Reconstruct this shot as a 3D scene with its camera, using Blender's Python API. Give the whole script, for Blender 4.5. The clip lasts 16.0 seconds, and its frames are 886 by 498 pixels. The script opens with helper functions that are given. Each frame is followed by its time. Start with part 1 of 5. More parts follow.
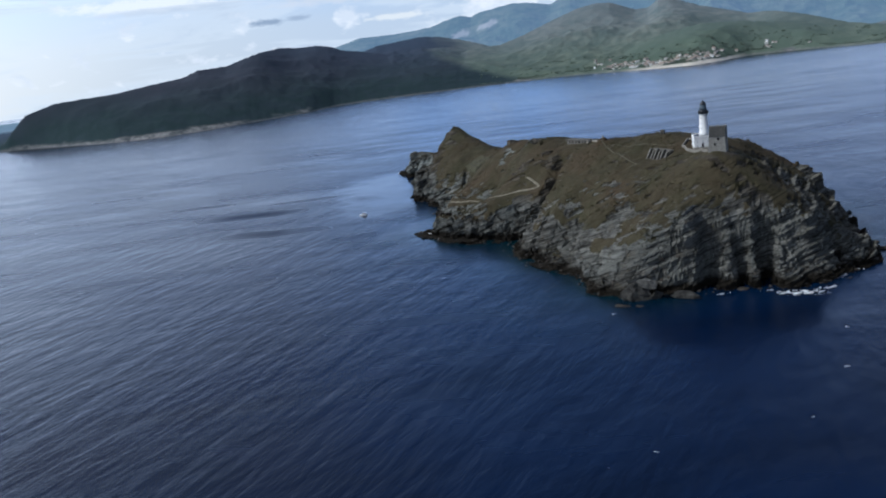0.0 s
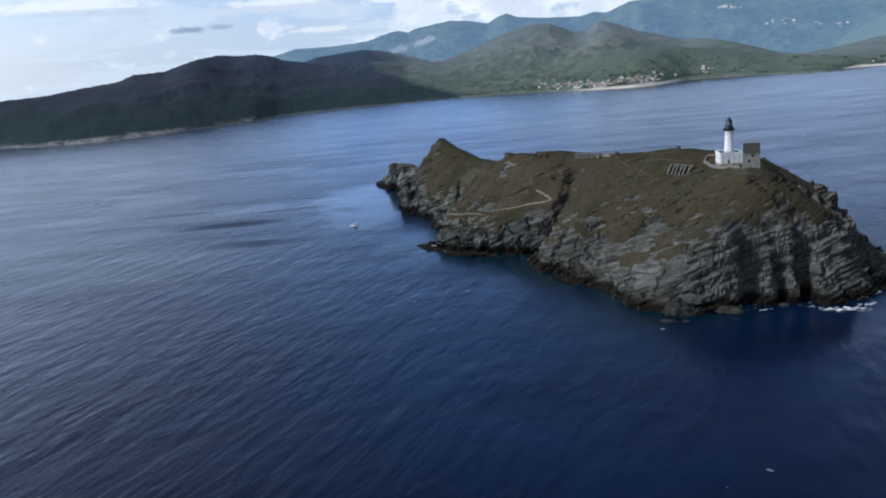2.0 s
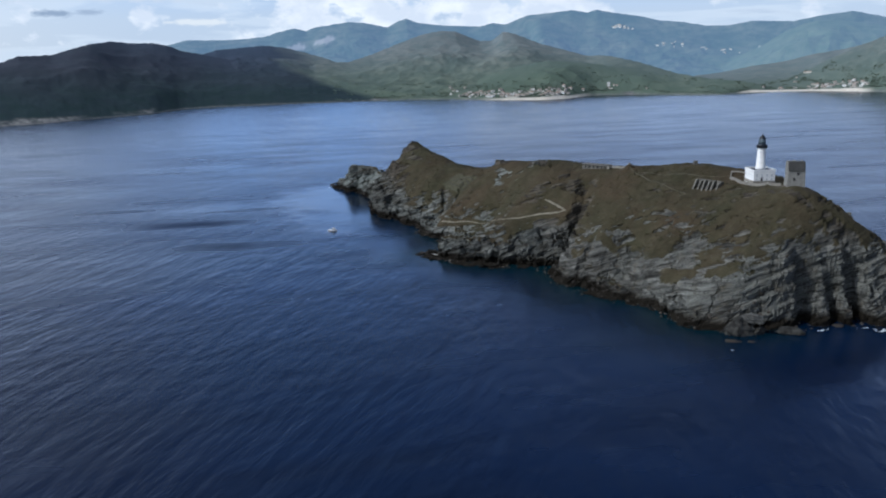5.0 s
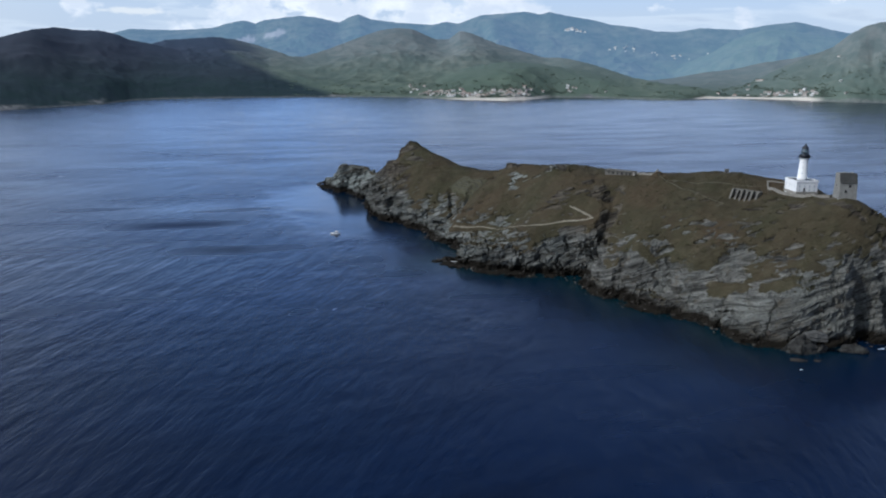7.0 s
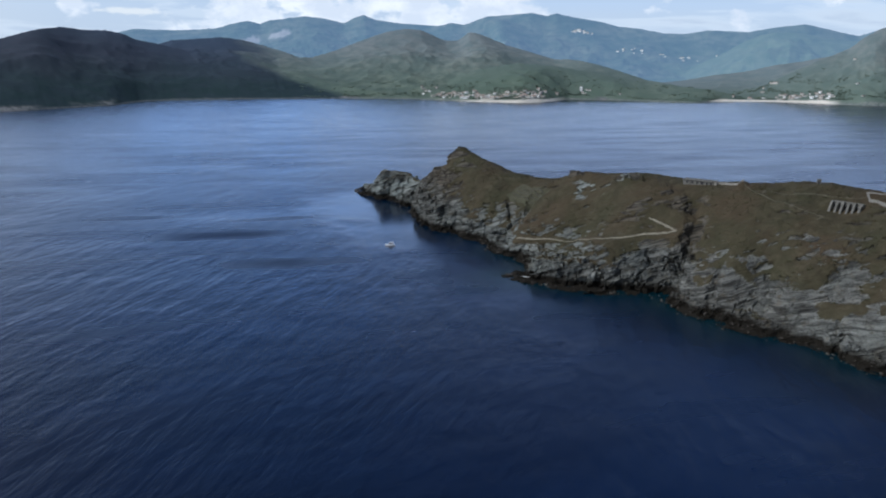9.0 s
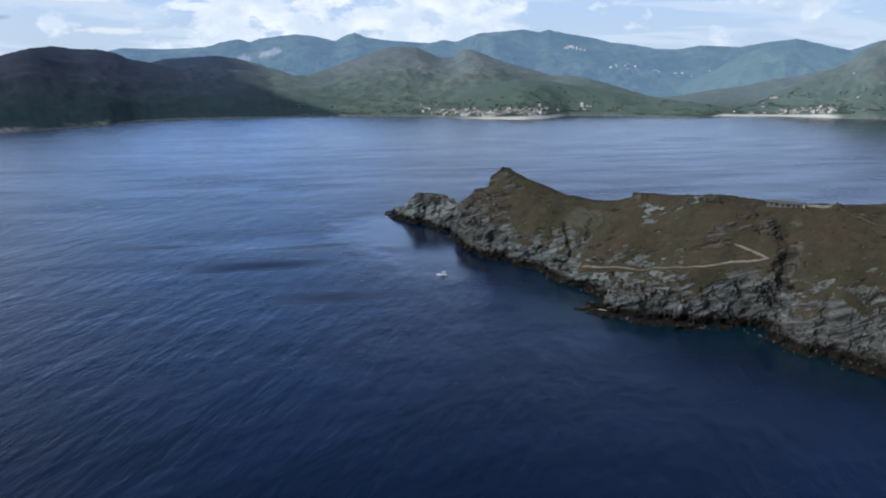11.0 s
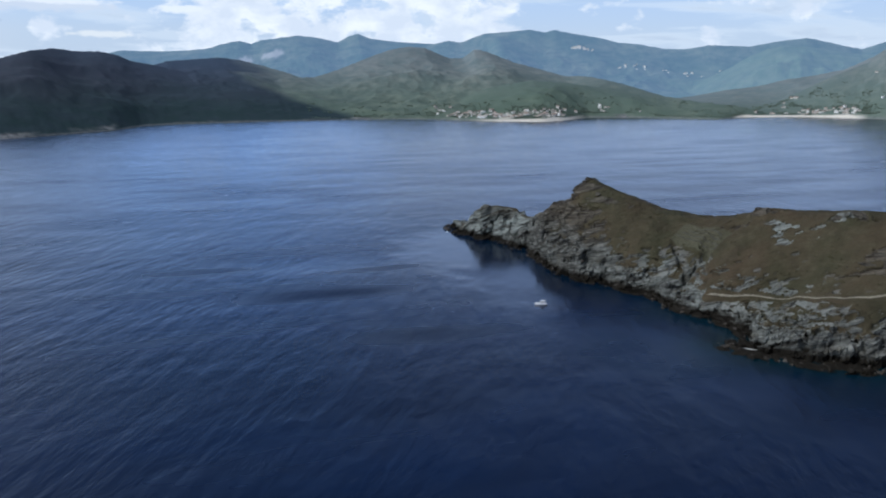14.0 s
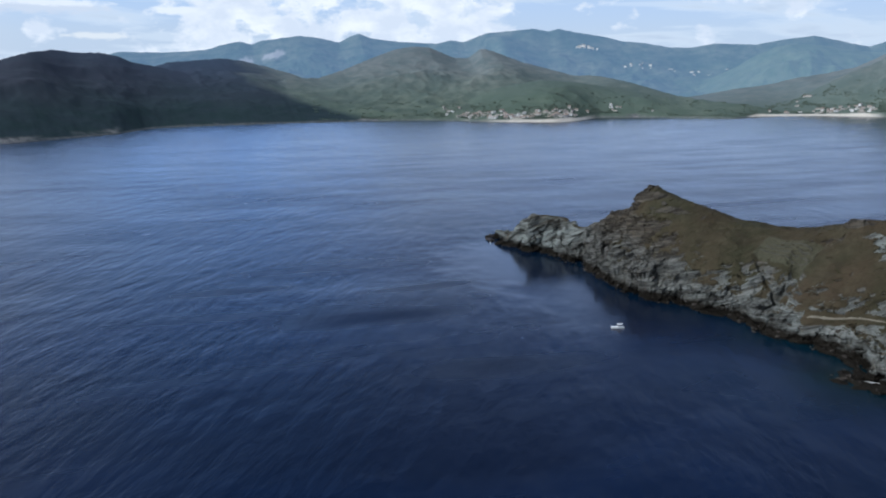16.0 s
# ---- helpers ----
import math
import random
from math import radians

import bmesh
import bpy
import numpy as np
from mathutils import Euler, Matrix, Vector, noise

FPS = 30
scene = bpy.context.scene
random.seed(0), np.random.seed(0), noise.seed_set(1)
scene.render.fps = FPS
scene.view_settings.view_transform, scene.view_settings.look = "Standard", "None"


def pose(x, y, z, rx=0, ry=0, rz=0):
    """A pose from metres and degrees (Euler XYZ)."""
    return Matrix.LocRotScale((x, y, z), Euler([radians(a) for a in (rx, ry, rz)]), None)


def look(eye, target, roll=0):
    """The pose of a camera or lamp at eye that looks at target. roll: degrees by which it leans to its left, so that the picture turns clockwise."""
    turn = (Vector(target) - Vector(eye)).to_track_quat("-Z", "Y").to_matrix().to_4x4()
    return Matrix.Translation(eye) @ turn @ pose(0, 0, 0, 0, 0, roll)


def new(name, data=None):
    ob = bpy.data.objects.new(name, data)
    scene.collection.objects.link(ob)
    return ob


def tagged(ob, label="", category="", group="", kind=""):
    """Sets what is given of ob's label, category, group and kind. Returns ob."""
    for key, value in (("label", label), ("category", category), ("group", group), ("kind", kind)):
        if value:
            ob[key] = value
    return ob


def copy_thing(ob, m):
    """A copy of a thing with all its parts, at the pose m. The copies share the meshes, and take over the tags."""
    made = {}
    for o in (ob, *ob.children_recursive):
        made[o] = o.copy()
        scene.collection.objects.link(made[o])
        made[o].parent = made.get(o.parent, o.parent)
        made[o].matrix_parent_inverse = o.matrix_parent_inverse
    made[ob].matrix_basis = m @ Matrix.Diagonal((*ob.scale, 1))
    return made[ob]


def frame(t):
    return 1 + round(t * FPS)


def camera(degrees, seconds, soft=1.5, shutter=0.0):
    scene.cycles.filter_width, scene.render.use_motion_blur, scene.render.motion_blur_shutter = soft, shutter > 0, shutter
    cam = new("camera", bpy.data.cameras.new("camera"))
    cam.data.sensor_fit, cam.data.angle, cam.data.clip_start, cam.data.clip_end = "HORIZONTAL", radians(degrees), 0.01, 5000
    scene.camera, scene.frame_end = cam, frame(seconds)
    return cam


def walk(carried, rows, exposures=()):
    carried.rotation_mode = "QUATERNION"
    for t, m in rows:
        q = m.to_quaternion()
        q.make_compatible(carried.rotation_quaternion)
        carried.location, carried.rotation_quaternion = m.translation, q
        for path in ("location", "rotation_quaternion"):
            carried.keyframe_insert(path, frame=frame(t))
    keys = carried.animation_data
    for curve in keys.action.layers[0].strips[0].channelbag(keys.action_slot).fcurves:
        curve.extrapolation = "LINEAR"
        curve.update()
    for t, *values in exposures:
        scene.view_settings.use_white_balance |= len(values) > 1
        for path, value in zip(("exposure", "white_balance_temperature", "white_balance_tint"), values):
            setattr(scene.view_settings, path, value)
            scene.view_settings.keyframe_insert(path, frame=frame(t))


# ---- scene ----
cam = camera(57.4, 16.0, soft=2.0)
PATH = [
    (0, (-0.091, -2.688, 145.246), (-0.128, -0.75, 144.754), -7.1),
    (0.5, (-13.839, -0.075, 145.232), (-13.835, 1.865, 144.746), -6.5),
    (1, (-29.405, 3.619, 145.432), (-29.356, 5.559, 144.95), -6.4),
    (1.5, (-46.76, 8.781, 145.666), (-46.661, 10.72, 145.187), -5.5),
    (2, (-63.435, 14.396, 145.866), (-63.277, 16.332, 145.392), -4.8),
    (2.5, (-79.8, 21.038, 146.119), (-79.553, 22.967, 145.65), -4.1),
    (3, (-95.482, 28.372, 146.121), (-95.176, 30.292, 145.652), -3.4),
    (3.5, (-109.817, 35.717, 146.098), (-109.473, 37.63, 145.627), -2.8),
    (4, (-123.762, 43.864, 146.053), (-123.384, 45.77, 145.58), -2.2),
    (6.5, (-185.056, 93.763, 145.031), (-184.479, 95.616, 144.549), 0.3),
    (7, (-195.931, 105.44, 144.854), (-195.33, 107.286, 144.372), 0.7),
    (7.5, (-204.759, 116.219, 144.592), (-204.157, 118.064, 144.111), 0.8),
    (8, (-212.422, 126.124, 144.378), (-211.818, 127.969, 143.897), 0.9),
    (8.5, (-221.005, 138.079, 144.235), (-220.395, 139.922, 143.753), 0.9),
    (9, (-231.375, 153.701, 144.191), (-230.765, 155.545, 143.712), 0.9),
    (11.5, (-271.078, 227.573, 141.311), (-270.422, 229.412, 140.876), 0.4),
    (12, (-277.617, 241.875, 140.825), (-276.958, 243.713, 140.39), 0.4),
    (12.5, (-283.386, 256.703, 140.372), (-282.725, 258.54, 139.936), 0.4),
    (13, (-288.852, 272.452, 140.056), (-288.19, 274.289, 139.62), 0.3),
    (13.5, (-293.777, 288.386, 139.781), (-293.114, 290.222, 139.346), 0.3),
    (14, (-299.711, 305.261, 139.664), (-299.048, 307.097, 139.229), 0.2),
    (14.5, (-303.887, 319.648, 139.331), (-303.22, 321.483, 138.895), 0.2),
    (15, (-308.868, 334.302, 139.364), (-308.2, 336.137, 138.929), 0.1),
    (15.5, (-313.889, 348.906, 139.375), (-313.22, 350.74, 138.94), -0.0),
    (16, (-318.979, 363.957, 139.321), (-318.308, 365.79, 138.886), -0.1),
]
walk(cam, [(t, look(eye, target, roll)) for t, eye, target, roll in PATH], [(0, 0.0, 5650, 8), (16, 0.0, 5650, 8)])

# ---- light ----
SUN_AZ, SUN_EL = -97.0, 42.0  # degrees clockwise from +y, degrees up
world = bpy.data.worlds.new("sky_world")
scene.world = world
world.use_nodes = True
scene.view_settings.exposure = 0.0


def attribute(nt, key):
    """The value of a mesh attribute."""
    n = nt.nodes.new("ShaderNodeAttribute")
    n.attribute_name = key
    return n.outputs["Fac"]


def math_node(nt, op, a, b=None, clamp=False):
    n = nt.nodes.new("ShaderNodeMath")
    n.operation, n.use_clamp = op, clamp
    for i, v in enumerate((a, b)):
        if v is None:
            continue
        if isinstance(v, (int, float)):
            n.inputs[i].default_value = v
        else:
            nt.links.new(v, n.inputs[i])
    return n.outputs[0]


def ramp(nt, fac, lo, hi, c0=(0, 0, 0, 1), c1=(1, 1, 1, 1)):
    n = nt.nodes.new("ShaderNodeValToRGB")
    n.color_ramp.elements[0].position, n.color_ramp.elements[0].color = lo, c0
    n.color_ramp.elements[1].position, n.color_ramp.elements[1].color = hi, c1
    nt.links.new(fac, n.inputs[0])
    return n.outputs[0]


def mix(nt, fac, a, b, blend="MIX"):
    n = nt.nodes.new("ShaderNodeMix")
    n.data_type, n.blend_type = "RGBA", blend
    for sock, v in ((n.inputs[0], fac), (n.inputs[6], a), (n.inputs[7], b)):
        if isinstance(v, (int, float)):
            sock.default_value = v
        elif isinstance(v, tuple):
            sock.default_value = v if len(v) == 4 else (*v, 1)
        else:
            nt.links.new(v, sock)
    return n.outputs[2]


def mapped(nt, coord, scale=(1, 1, 1), rot=(0, 0, 0), loc=(0, 0, 0)):
    n = nt.nodes.new("ShaderNodeMapping")
    n.inputs["Scale"].default_value, n.inputs["Location"].default_value = scale, loc
    n.inputs["Rotation"].default_value = tuple(radians(a) for a in rot)
    nt.links.new(coord, n.inputs["Vector"])
    return n.outputs[0]


def noise_tex(nt, vec, scale, detail=5, rough=0.55, distort=0.0):
    n = nt.nodes.new("ShaderNodeTexNoise")
    n.inputs["Scale"].default_value, n.inputs["Detail"].default_value = scale, detail
    n.inputs["Roughness"].default_value, n.inputs["Distortion"].default_value = rough, distort
    nt.links.new(vec, n.inputs["Vector"])
    return n.outputs[0]


def sky_world():
    nt = world.node_tree
    nt.nodes.clear()
    out = nt.nodes.new("ShaderNodeOutputWorld")
    sky = nt.nodes.new("ShaderNodeTexSky")
    sky.sky_type, sky.sun_disc = "NISHITA", False
    sky.sun_elevation, sky.sun_rotation = radians(SUN_EL), radians(SUN_AZ)
    sky.air_density, sky.dust_density, sky.ozone_density = 1.0, 2.0, 1.0
    blue = mix(nt, 1.0, sky.outputs[0], (SKY, SKY, SKY), "MULTIPLY")
    co = nt.nodes.new("ShaderNodeTexCoord").outputs["Generated"]
    sep = nt.nodes.new("ShaderNodeSeparateXYZ")
    nt.links.new(co, sep.inputs[0])
    up = sep.outputs[2]
    bearing = math_node(nt, "MULTIPLY", math_node(nt, "ARCTAN2", sep.outputs[0], sep.outputs[1]), 180 / math.pi)
    # bright hazy air low down, a dull cloud deck overhead
    deck = nt.nodes.new("ShaderNodeValToRGB")
    cr = deck.color_ramp
    cr.elements[0].position, cr.elements[0].color = 0.0, (0.90, 0.94, 0.95, 1)
    cr.elements[1].position, cr.elements[1].color = 0.93, (0.10, 0.125, 0.18, 1)
    # added bright band, 0.125 to 0.24, so the far sea reflects more light
    for p, c in ((0.04, (0.84, 0.90, 0.95, 1)), (0.085, (0.70, 0.84, 1.02, 1)), (0.125, (0.92, 1.24, 1.82, 1)), (0.175, (0.92, 1.31, 2.02, 1)), (0.24, (0.62, 0.97, 1.68, 1)), (0.32, (0.35, 0.58, 1.07, 1)), (0.44, (0.150, 0.23, 0.42, 1)), (0.62, (0.070, 0.10, 0.155, 1)), (0.80, (0.06, 0.08, 0.12, 1))):
        e = cr.elements.new(p)
        e.color = c
    nt.links.new(up, deck.inputs[0])
    # brighter towards the sun's side
    sunward = nt.nodes.new("ShaderNodeVectorMath")
    sunward.operation = "DOT_PRODUCT"
    sunward.inputs[1].default_value = (math.sin(radians(SUN_AZ)) * math.cos(radians(SUN_EL)), math.cos(radians(SUN_AZ)) * math.cos(radians(SUN_EL)), math.sin(radians(SUN_EL)))
    nt.links.new(co, sunward.inputs[0])
    warm = nt.nodes.new("ShaderNodeValToRGB")
    for k, (p, c) in enumerate(((0.0, (0.86, 0.91, 1.0, 1)), (0.15, (0.98, 0.99, 1.02, 1)), (0.34, (1.42, 1.34, 1.26, 1)), (0.54, (2.4, 2.08, 1.72, 1)), (0.78, (4.0, 3.3, 2.5, 1)))):
        e = warm.color_ramp.elements[0] if k == 0 else warm.color_ramp.elements.new(p)
        e.position, e.color = p, c
    warm.color_ramp.elements[-1].color = (4.0, 3.3, 2.5, 1)
    nt.links.new(sunward.outputs["Value"], warm.inputs[0])
    glow = warm.outputs[0]
    air = mix(nt, 1.0, mix(nt, 0.18, deck.outputs[0], blue), glow, "MULTIPLY")
    # unseen sky over the open sea, away from the land's clouds, dimmed to darken south faces
    seaward = ramp(nt, math_node(nt, "MULTIPLY", math_node(nt, "ADD", sep.outputs[1], 1.0), 0.5), 0.20, 0.62, (0.5, 0.52, 0.56, 1), (1, 1, 1, 1))
    air = mix(nt, 1.0, air, seaward, "MULTIPLY")
    # towards the sun's side and over the land's clouds the blue gives way to a grey veil
    veil = nt.nodes.new("ShaderNodeRGBToBW")
    nt.links.new(air, veil.inputs[0])
    grey_air = mix(nt, 1.0, veil.outputs[0], (0.98, 1.0, 1.10), "MULTIPLY")
    sunny = ramp(nt, math_node(nt, "DIVIDE", math_node(nt, "ADD", bearing, 30), 40), 0.38, 0.72, (0.55, 0.55, 0.55, 1), (0, 0, 0, 1))
    cloudy = ramp(nt, math_node(nt, "DIVIDE", bearing, 40), 0.20, 0.55, (0, 0, 0, 1), (0.4, 0.4, 0.4, 1))
    sunny = math_node(nt, "MAXIMUM", sunny, cloudy)
    air = mix(nt, math_node(nt, "MULTIPLY", sunny, ramp(nt, up, 0.05, 0.13)), air, grey_air)
    # long thin layers
    layer = noise_tex(nt, mapped(nt, co, (2.0, 2.0, 15.0), (0, 0, 0), (0.2, 0.6, 0.1)), 2.1, 7, 0.58, 0.5)
    grey = ramp(nt, layer, 0.52, 0.75, (0.88, 0.93, 0.97, 1), (0.50, 0.58, 0.70, 1))
    low = ramp(nt, up, 0.10, 0.36, (1, 1, 1, 1), (0, 0, 0, 1))
    col = mix(nt, math_node(nt, "MULTIPLY", math_node(nt, "MULTIPLY", ramp(nt, layer, 0.46, 0.60), low), 0.85), air, grey)
    # heaped clouds that stand over the mountains
    heap_co = mapped(nt, co, (9, 9, 15), (0, 0, 0), (0.3, 0.1, 0))
    heap = noise_tex(nt, heap_co, 2.3, 10, 0.56, 0.15)
    off = math_node(nt, "ABSOLUTE", math_node(nt, "SUBTRACT", bearing, 13.5))
    facing = ramp(nt, math_node(nt, "DIVIDE", off, 20), 0.40, 0.72, (1, 1, 1, 1), (0, 0, 0, 1))
    high = ramp(nt, up, 0.085, 0.17, (1, 1, 1, 1), (0, 0, 0, 1))
    body = math_node(nt, "ADD", heap, math_node(nt, "MULTIPLY", math_node(nt, "MULTIPLY", facing, high), 0.21))
    puff = noise_tex(nt, mapped(nt, co, (9, 9, 15), (0, 0, 0), (0.3, 0.1, -0.16)), 2.3, 8, 0.58, 0.15)
    shade = ramp(nt, puff, 0.38, 0.60, (1.08, 1.07, 1.05, 1), (0.84, 0.875, 0.93, 1))
    col = mix(nt, math_node(nt, "MULTIPLY", ramp(nt, body, 0.575, 0.67), low), col, shade)
    # single clouds: bearing, height, half length, half height, colour, density
    torn = math_node(nt, "MULTIPLY", math_node(nt, "SUBTRACT", noise_tex(nt, mapped(nt, co, (55, 55, 170)), 1.0, 7, 0.62), 0.5), 2.6)
    for az, el, wide, tall, tone, dense in CLOUDS:
        u = math_node(nt, "DIVIDE", math_node(nt, "SUBTRACT", bearing, az), wide)
        v = math_node(nt, "DIVIDE", math_node(nt, "SUBTRACT", up, el), tall)
        d = math_node(nt, "SQRT", math_node(nt, "ADD", math_node(nt, "MULTIPLY", u, u), math_node(nt, "MULTIPLY", v, v)))
        cover = ramp(nt, math_node(nt, "ADD", math_node(nt, "MULTIPLY", d, 0.5), math_node(nt, "MULTIPLY", torn, 0.42)), 0.28, 0.60, (dense,) * 3 + (1,), (0, 0, 0, 1))
        col = mix(nt, cover, col, tone)
    bg = nt.nodes.new("ShaderNodeBackground")
    nt.links.new(col, bg.inputs[0])
    bg.inputs[1].default_value = WORLD
    nt.links.new(bg.outputs[0], out.inputs[0])


SKY, WORLD = 0.10, 0.90
CLOUDS = [(-18, 0.080, 5.2, 0.009, (1.05, 1.05, 1.04), 0.9), (-17, 0.072, 4.2, 0.004, (0.70, 0.76, 0.84), 0.7), (-6.0, 0.065, 4.8, 0.006, (0.78, 0.81, 0.87), 0.8), (-5.0, 0.071, 3.5, 0.004, (1.02, 1.02, 1.02), 0.8),
          (2.8, 0.065, 1.8, 0.005, (1.02, 1.02, 1.02), 0.9), (-10.95, 0.0465, 1.0, 0.0045, (0.34, 0.42, 0.54), 0.9), (-8.75, 0.0475, 0.8, 0.0035, (0.42, 0.50, 0.62), 0.8), (-2.2, 0.036, 2.0, 0.004, (0.98, 0.97, 0.93), 0.8)]
sky_world()
sun_data = bpy.data.lights.new("sun", "SUN")
sun_data.energy, sun_data.angle, sun_data.color = 2.45, radians(2.5), (1.0, 0.94, 0.85)
sun = new("sun", sun_data)
sun_dir = Vector((math.sin(radians(SUN_AZ)) * math.cos(radians(SUN_EL)), math.cos(radians(SUN_AZ)) * math.cos(radians(SUN_EL)), math.sin(radians(SUN_EL))))
sun.matrix_world = look(sun_dir * 300, (0, 0, 0))


# ---- materials ----
def material(name):
    m = bpy.data.materials.new(name)
    m.use_nodes = True
    nt = m.node_tree
    bsdf = nt.nodes["Principled BSDF"]
    return m, nt, bsdf


def obj_co(nt):
    return nt.nodes.new("ShaderNodeTexCoord").outputs["Object"]


def add_bump(nt, bsdf, height, strength, distance):
    b = nt.nodes.new("ShaderNodeBump")
    b.inputs["Strength"].default_value, b.inputs["Distance"].default_value = strength, distance
    nt.links.new(height, b.inputs["Height"])
    nt.links.new(b.outputs[0], bsdf.inputs["Normal"])


def rough_mat(name, c0, c1, scale=1.0, rough=0.85, bump=0.02, metal=0.0):
    """A matt surface that varies between two colours at two scales."""
    m, nt, b = material(name)
    co = obj_co(nt)
    big, small = noise_tex(nt, co, 0.35 * scale, 4), noise_tex(nt, co, 3.2 * scale, 6, 0.65)
    fac = math_node(nt, "ADD", math_node(nt, "MULTIPLY", big, 0.55), math_node(nt, "MULTIPLY", small, 0.45))
    nt.links.new(ramp(nt, fac, 0.36, 0.64, (*c0, 1), (*c1, 1)), b.inputs["Base Color"])
    b.inputs["Roughness"].default_value, b.inputs["Metallic"].default_value = rough, metal
    b.inputs["Specular IOR Level"].default_value = 0.5 if rough < 0.5 else 0.12
    add_bump(nt, b, small, 0.6, bump)
    return m


def sea_mat():
    m, nt, b = material("sea_water")
    co = obj_co(nt)
    shoal = attribute(nt, "shoal")
    wind = noise_tex(nt, mapped(nt, co, (1, 1.9, 1), (0, 0, 24)), 0.0052, 4, 0.55, 0.6)
    deep = mix(nt, ramp(nt, wind, 0.4, 0.62), (0.0007, 0.0054, 0.023), (0.0012, 0.0094, 0.039))
    nt.links.new(mix(nt, shoal, deep, (0.0015, 0.016, 0.024)), b.inputs["Base Color"])
    b.inputs["IOR"].default_value = 1.333
    still = ramp(nt, attribute(nt, "ruffle"), 0.1, 0.95, (0.62,) * 3 + (1,), (1, 1, 1, 1))
    # lanes of finer and smoother ripples along the wind
    lanes = ramp(nt, noise_tex(nt, mapped(nt, co, (0.0045, 0.022, 1), (0, 0, 14)), 1.0, 4, 0.55, 0.3), 0.40, 0.66, (0.90,) * 3 + (1,), (1.25,) * 3 + (1,))
    still = math_node(nt, "MULTIPLY", still, lanes)
    nt.links.new(math_node(nt, "MULTIPLY", ramp(nt, wind, 0.35, 0.65, (0.21,) * 3 + (1,), (0.25,) * 3 + (1,)), math_node(nt, "MULTIPLY", still, attribute(nt, "gloss"))), b.inputs["Roughness"])
    lines = mapped(nt, co, (1, 1, 1), (0, 0, 27))
    swell = noise_tex(nt, mapped(nt, lines, (0.075, 0.024, 1)), 1.0, 3, 0.5, 0.1)
    chop = noise_tex(nt, mapped(nt, lines, (0.20, 0.060, 1)), 1.0, 5, 0.58, 0.2)
    # wind waves, shaped to fit the camera's view: long backs towards it and the open sea, short steep fronts
    saw = nt.nodes.new("ShaderNodeTexWave")
    saw.wave_type, saw.bands_direction, saw.wave_profile = "BANDS", "Y", "SAW"
    saw.inputs["Scale"].default_value, saw.inputs["Distortion"].default_value, saw.inputs["Detail"].default_value = 0.036, 4.5, 4.0
    saw.inputs["Detail Scale"].default_value, saw.inputs["Detail Roughness"].default_value = 0.35, 0.6
    nt.links.new(mapped(nt, co, (0.45, 1, 1), (0, 0, -12)), saw.inputs["Vector"])
    h = math_node(nt, "ADD", math_node(nt, "MULTIPLY", swell, 1.05), math_node(nt, "MULTIPLY", chop, 0.50))
    h = math_node(nt, "ADD", h, math_node(nt, "MULTIPLY", saw.outputs["Fac"], 0.36))
    h = math_node(nt, "MULTIPLY", h, ramp(nt, wind, 0.36, 0.62, (0.9,) * 3 + (1,), (1.06,) * 3 + (1,)))
    h = math_node(nt, "MULTIPLY", h, attribute(nt, "ruffle"))
    add_bump(nt, b, h, 1.0, 0.76)
    return m


